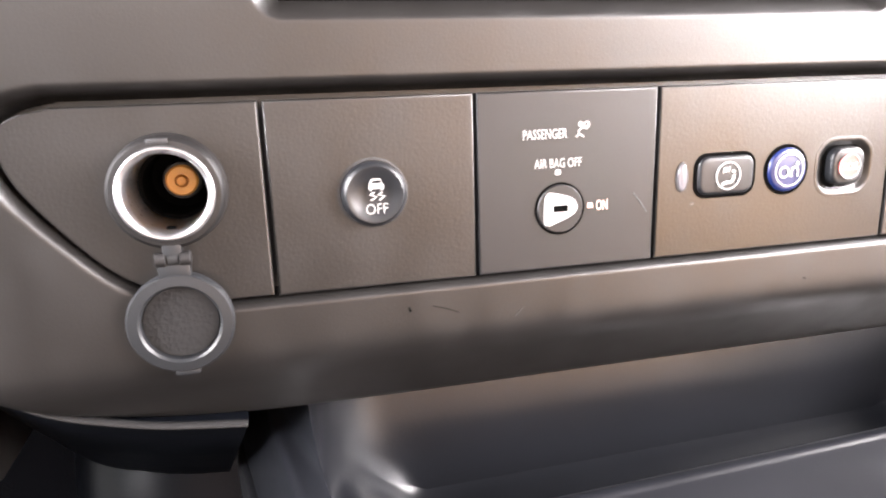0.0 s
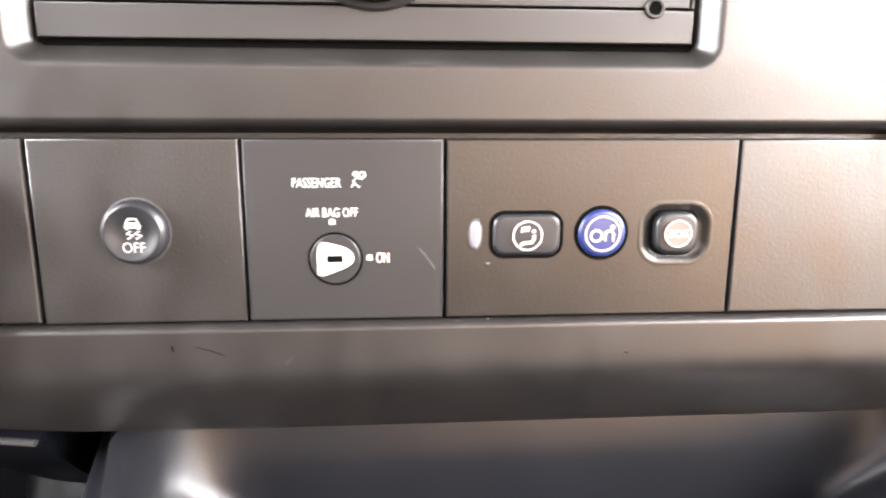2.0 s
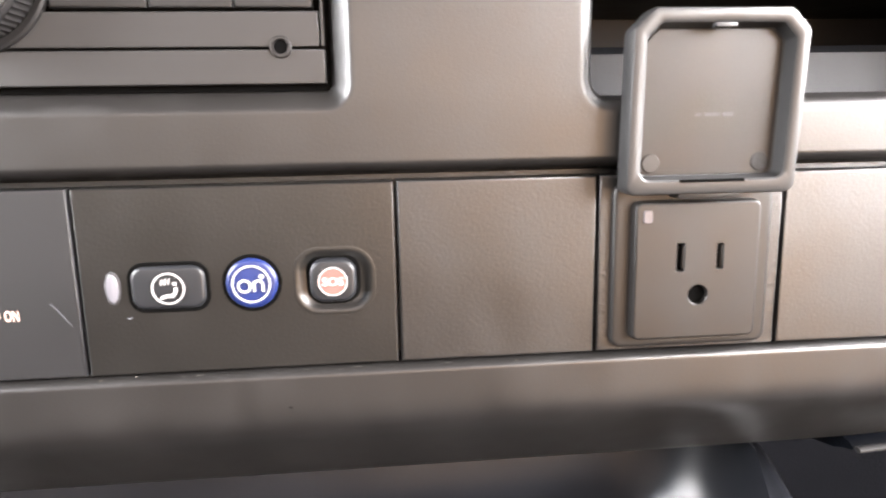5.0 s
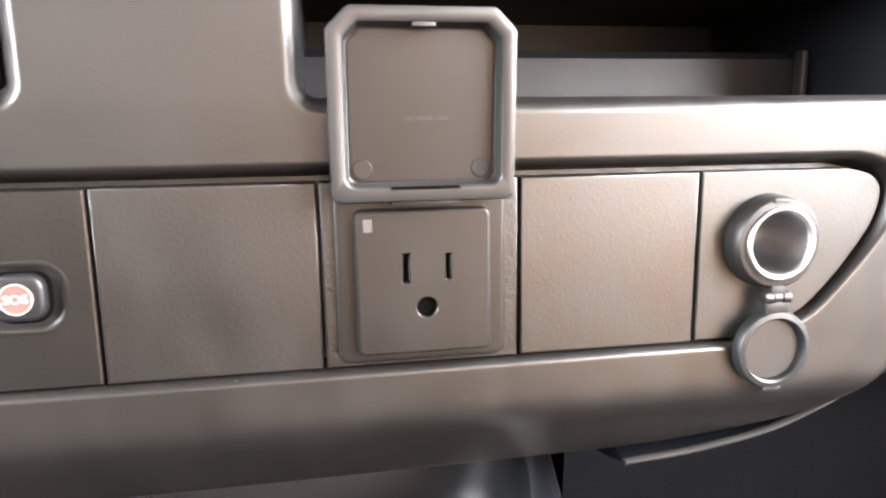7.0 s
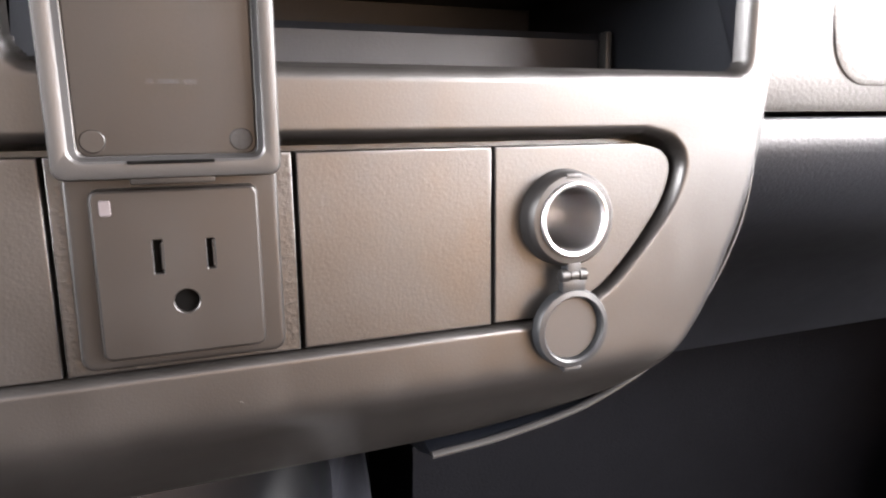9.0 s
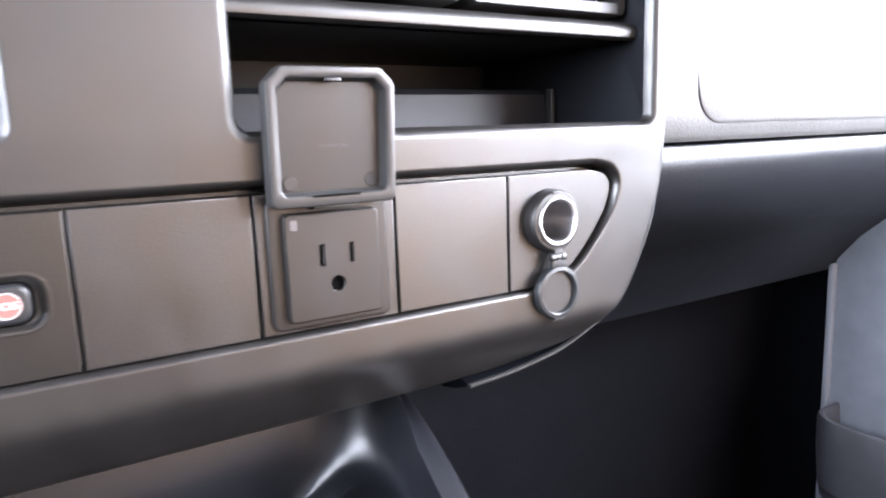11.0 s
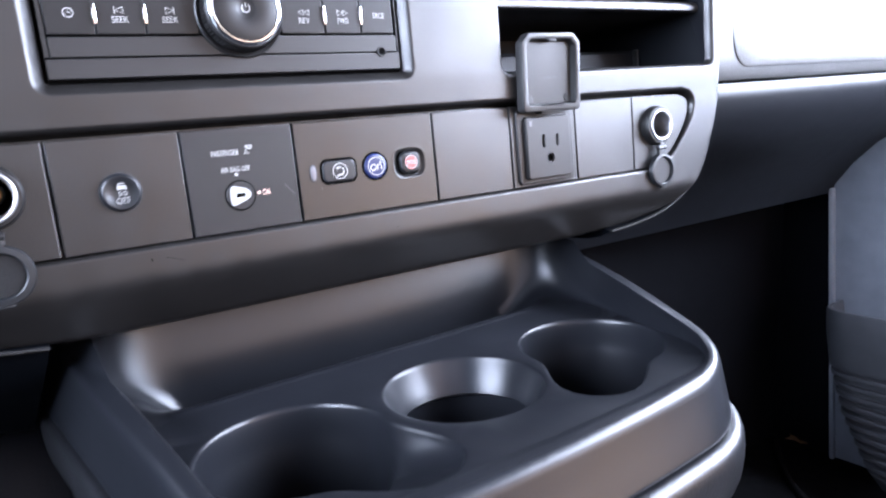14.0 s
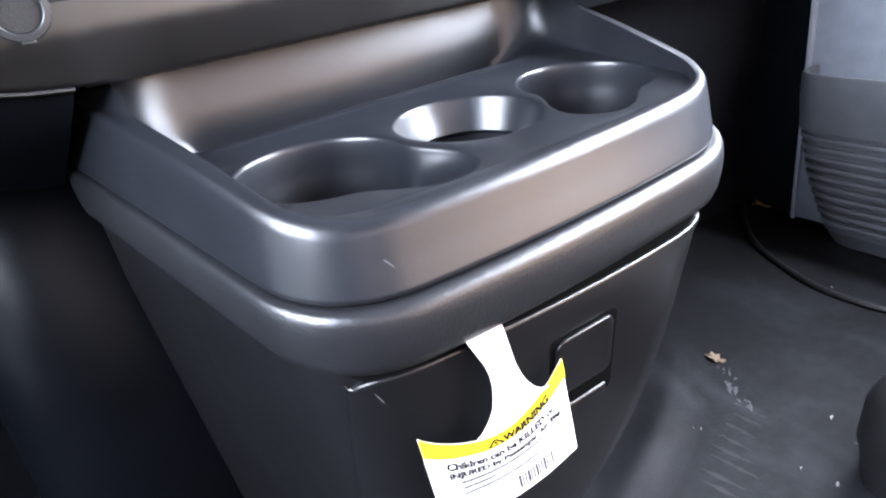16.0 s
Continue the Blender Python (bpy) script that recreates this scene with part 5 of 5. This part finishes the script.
def smear(points, w, rng):
    """Dried splashes: ragged thin flecks scattered along a path."""
    bm = bmesh.new()
    for (ax, ay), (bx, by) in zip(points, points[1:]):
        for k in range(7):
            t = rng.random()
            x, y = ax + (bx - ax) * t + rng.gauss(0, w * 0.5), ay + (by - ay) * t + rng.gauss(0, w * 0.5)
            a, long, thin = math.atan2(by - ay, bx - ax) + rng.gauss(0, 0.5), w * rng.uniform(0.25, 0.9), w * rng.uniform(0.06, 0.22)
            ring = []
            for j in range(11):
                q = 2 * math.pi * j / 11
                u, v = long * math.cos(q) * rng.uniform(0.5, 1.2), thin * math.sin(q) * rng.uniform(0.4, 1.5)
                ring.append(bm.verts.new((x + u * math.cos(a) - v * math.sin(a), y + u * math.sin(a) + v * math.cos(a), 0.0006 + 0.0001 * k)))
            bm.faces.new(ring)
    return bm


solid("dirt_smear", smear([(0.585, 0.215), (0.560, 0.190), (0.545, 0.168), (0.540, 0.155)], 0.010, random.Random(3)), paint("floor_dirt", (0.035, 0.037, 0.041), 0.85), "dried grey dirt smear on the mat", "dirt", kind="stuff")


FAINT_DIRT = paint("faint_floor_dirt", (0.016, 0.017, 0.019), 0.9)
solid("dirt_smear", smear([(0.412, 0.200), (0.395, 0.182), (0.380, 0.165), (0.372, 0.150)], 0.008, random.Random(12)), FAINT_DIRT, "faint grey scuff by the console foot", "dirt", kind="stuff")


def mat_fold():
    """A soft fold where the mat lies against the console's foot."""
    path = smooth_curve([(0.600, 0.320), (0.534, 0.257), (0.470, 0.216), (0.424, 0.193), (0.380, 0.176), (0.335, 0.160), (0.300, 0.140)], 6)
    bm = bmesh.new()
    loops = []
    for i, p in enumerate(path):
        a, b = path[max(i - 1, 0)], path[min(i + 1, len(path) - 1)]
        t = (b - a).normalized()
        rise = 0.010 * math.sin(math.pi * (0.04 + 0.92 * i / (len(path) - 1)))
        loops.append([(p.x - t.y * o, p.y + t.x * o, 0.0008 + rise * h) for o, h in ((-0.045, 0.0), (-0.032, 0.12), (-0.018, 0.50), (-0.006, 0.92), (0.002, 1.0), (0.010, 0.85), (0.022, 0.35), (0.034, 0.08), (0.045, 0.0))])
    loft(bm, loops, False)
    return bm


solid("mat_fold", mat_fold(), RUBBER, "soft raised fold in the black rubber mat", "trim", kind="structure", angle=70)


def sole_print(rows, rng):
    """Dusty bars left by a ribbed sole: thin ragged strips with gaps."""
    bm = bmesh.new()
    for (ax, ay), (bx, by) in rows:
        d = Vector((bx - ax, by - ay))
        n = Vector((-d.y, d.x)).normalized()
        left, right = [], []
        for k in range(9):
            t = k / 8
            w = 0.0026 * (0.35 + rng.random()) * math.sin(math.pi * (0.08 + 0.84 * t))
            c = Vector((ax, ay)) + d * t + n * rng.gauss(0, 0.0005)
            left.append(bm.verts.new((c.x + n.x * w, c.y + n.y * w, 0.0007)))
            right.append(bm.verts.new((c.x - n.x * w, c.y - n.y * w, 0.0007)))
        for k in range(8):
            bm.faces.new((left[k], left[k + 1], right[k + 1], right[k]))
    return bm


solid("sole_print", sole_print([((0.534, 0.16), (0.535, 0.125)), ((0.517, 0.157), (0.519, 0.122)), ((0.497, 0.154), (0.499, 0.116)), ((0.476, 0.147), (0.479, 0.108)), ((0.458, 0.142), (0.463, 0.098)), ((0.444, 0.134), (0.45, 0.082)), ((0.42, 0.127), (0.427, 0.082)), ((0.407, 0.119), (0.413, 0.078))], random.Random(5)), paint("floor_dust", (0.0068, 0.0072, 0.0080), 0.9), "faint dusty shoe sole print on the mat", "dirt", kind="stuff")
scuffs = random.Random(11)
CRUMB = paint("pale_crumb", (0.22, 0.21, 0.20), 0.8)
for x, y, s in ((0.847, 0.219, 0.0045), (0.835, 0.158, 0.0060), (0.470, 0.165, 0.0022), (0.464, 0.172, 0.0018), (0.585, 0.081, 0.0030), (0.492, 0.063, 0.0022), (0.497, 0.027, 0.0030), (0.566, 0.043, 0.0026), (0.392, 0.180, 0.0030)):
    bm = bmesh.new()
    v = [bm.verts.new((x + s * scuffs.uniform(-1, 1), y + s * scuffs.uniform(-1, 1), 0.0005 + s * 0.8 * (j > 2))) for j in range(6)]
    bmesh.ops.convex_hull(bm, input=v)
    solid("crumb", bm, CRUMB, "tiny pale crumb on the floor mat", "crumb", "crumbs")


# passenger door with its ribbed pocket
door_panel = thing("passenger_door", (1.02, -0.2, 0.0), "grey moulded passenger door panel with a ribbed pocket", "door")
part("door_skin", box(1.000, 1.045, -0.56, 0.367, 0.02, 0.62, 0.004), DOOR, door_panel, "plain blue-grey lower door panel")
part("door_edge", box(0.9930, 1.003, 0.3640, 0.3705, 0.02, 0.4525, 0.001), DOOR, door_panel, "thin pale front edge")


def door_pocket():
    """An open-topped pocket with rounded front end, narrowing downwards."""
    bm = bmesh.new()
    loops = []

    def ring(out, front, z):
        pts = [(1.004, front)]
        for k in range(9):
            a = radians(90 + 90 * k / 8)
            pts.append((1.004 - out + 0.035 + 0.035 * math.cos(a), front - 0.045 + 0.045 * math.sin(a)))
        pts += [(1.004 - out, front - 0.20), (1.004 - out, -0.55), (1.004, -0.55)]
        return [(x, y, z) for x, y in pts]

    for out, front, z in ((0.030, 0.300, 0.004), (0.042, 0.312, 0.030), (0.034, 0.304, 0.034), (0.052, 0.332, 0.12), (0.059, 0.345, 0.192), (0.068, 0.354, 0.196), (0.070, 0.357, 0.245), (0.070, 0.357, 0.278), (0.0685, 0.3555, 0.282), (0.0655, 0.3525, 0.282), (0.064, 0.351, 0.278), (0.060, 0.344, 0.15)):
        loops.append(ring(out, front, z))
    loft(bm, loops, True, True, True)
    return bm


pocket_part = part("door_pocket", door_pocket(), BIN, door_panel, "dark grey open door pocket", 50)
for k in range(10):
    z = 0.1855 - 0.0158 * k
    out = float(np.interp(z, [0.004, 0.03, 0.12, 0.20], [0.030, 0.042, 0.060, 0.068]))
    front = float(np.interp(z, [0.004, 0.03, 0.12, 0.20], [0.300, 0.312, 0.340, 0.354]))
    bm = bmesh.new()
    loops = []
    path = [(1.004 - out + 0.035 + 0.035 * math.cos(radians(a)), front - 0.045 + 0.045 * math.sin(radians(a)), math.cos(radians(a)), math.sin(radians(a))) for a in range(100, 181, 10)] + [(1.004 - out, front - 0.2, -1, 0), (1.004 - out, -0.55, -1, 0)]
    for x, y, nx, ny in path:
        loops.append([(x + nx * o, y + ny * o, z + dz) for o, dz in ((-0.010, -0.0044), (-0.0006, -0.0040), (0.0008, -0.0028), (0.0010, 0.0022), (0.0, 0.0036), (-0.010, 0.0044))])
    loft(bm, loops, True, True, True)
    part("rib", bm, BIN, pocket_part, "", 40)


def seat_corner():
    bm = bmesh.new()
    loops = []
    for z, i in ((0.0, 0.006), (0.03, 0.004), (0.05, 0.0), (0.09, 0.002), (0.108, 0.010), (0.117, 0.026), (0.12, 0.05)):
        loops.append([(p.x, p.y, z) for p in quad_loop([(0.50 + i, -0.75), (0.95 - i, -0.75), (0.95 - i, 0.035 - i), (0.50 + i, 0.035 - i)], [0.05] * 4)])
    loft(bm, loops, True, True, True)
    return bm


solid("passenger_seat_base", seat_corner(), SEAT, "black rounded base of the passenger seat", "seat base", angle=50)

# plain walls that close the cabin; the windows are open to the sky
solid("ceiling", box(-0.86, 1.06, -1.32, 0.30, 1.36, 1.40), SHELL, "plain beige cabin headliner", "ceiling", kind="structure")


def merged(boxes):
    bm = bmesh.new()
    for b in boxes:
        me = bpy.data.meshes.new("tmp")
        b.to_mesh(me)
        b.free()
        bm.from_mesh(me)
        bpy.data.meshes.remove(me)
    return bm


solid("wall_rear", merged([box(-0.86, 1.06, -1.36, -1.32, 0.0, 0.30), box(-0.86, 1.06, -1.36, -1.32, 1.18, 1.36), box(-0.86, 0.21, -1.36, -1.32, 0.30, 0.62), box(-0.86, -0.70, -1.36, -1.32, 0.62, 1.18), box(0.18, 0.21, -1.36, -1.32, 0.62, 1.18), box(1.03, 1.06, -1.36, -1.32, 0.30, 1.18)]), REAR, "plain tan rear cabin wall with openings for added lamps", "wall", kind="structure")
WINDOW_GAPS = ((-1.32, 0.95, 1.28, 1.40), (-1.32, -1.14, 0.64, 1.28), (0.34, 0.95, 0.64, 1.28))
for name, x0, x1, low, label in (
    ("wall_left", -0.90, -0.86, ((-1.32, -0.24, 0.0, 0.64), (0.48, 0.95, 0.0, 0.64), (-0.24, 0.48, 0.0, 0.14), (-0.24, 0.48, 0.62, 0.64)), "plain cabin side wall with window and door openings"),
    ("wall_right", 1.06, 1.10, ((-0.60, 0.95, 0.0, 0.64), (-1.32, -0.60, 0.0, 0.10)), "plain cabin side wall with a window and an opening for an added lamp"),
):
    solid(name, merged([box(x0, x1, y0, y1, z0, z1) for y0, y1, z0, z1 in low + WINDOW_GAPS]), SHELL, label, "wall", kind="structure")


# lint caught in the groove under the switch plates
def lint():
    rng = random.Random(7)
    bm = bmesh.new()
    for k in range(150):
        x = rng.choice((rng.uniform(-0.01, 0.39), rng.gauss(0.125, 0.03), rng.gauss(0.205, 0.015)))
        if not -0.03 < x < 0.40:
            continue
        z, y = 0.5422 + rng.uniform(-0.0014, 0.0006), PY - 0.0008 + rng.uniform(-0.0012, 0.0010)
        s = rng.uniform(0.00012, 0.00042)
        v = [bm.verts.new((x + s * rng.uniform(-1, 1) * 1.8, y + s * rng.uniform(-0.6, 0.6), z + s * rng.uniform(-1, 1))) for _ in range(4)]
        for f in ((0, 1, 2), (0, 2, 3), (0, 3, 1), (1, 3, 2)):
            bm.faces.new([v[i] for i in f])
    return bm


solid("lint", lint(), paint("grey_lint", (0.10, 0.095, 0.085), 0.9), "pale grey lint along the panel groove", "lint", kind="stuff")
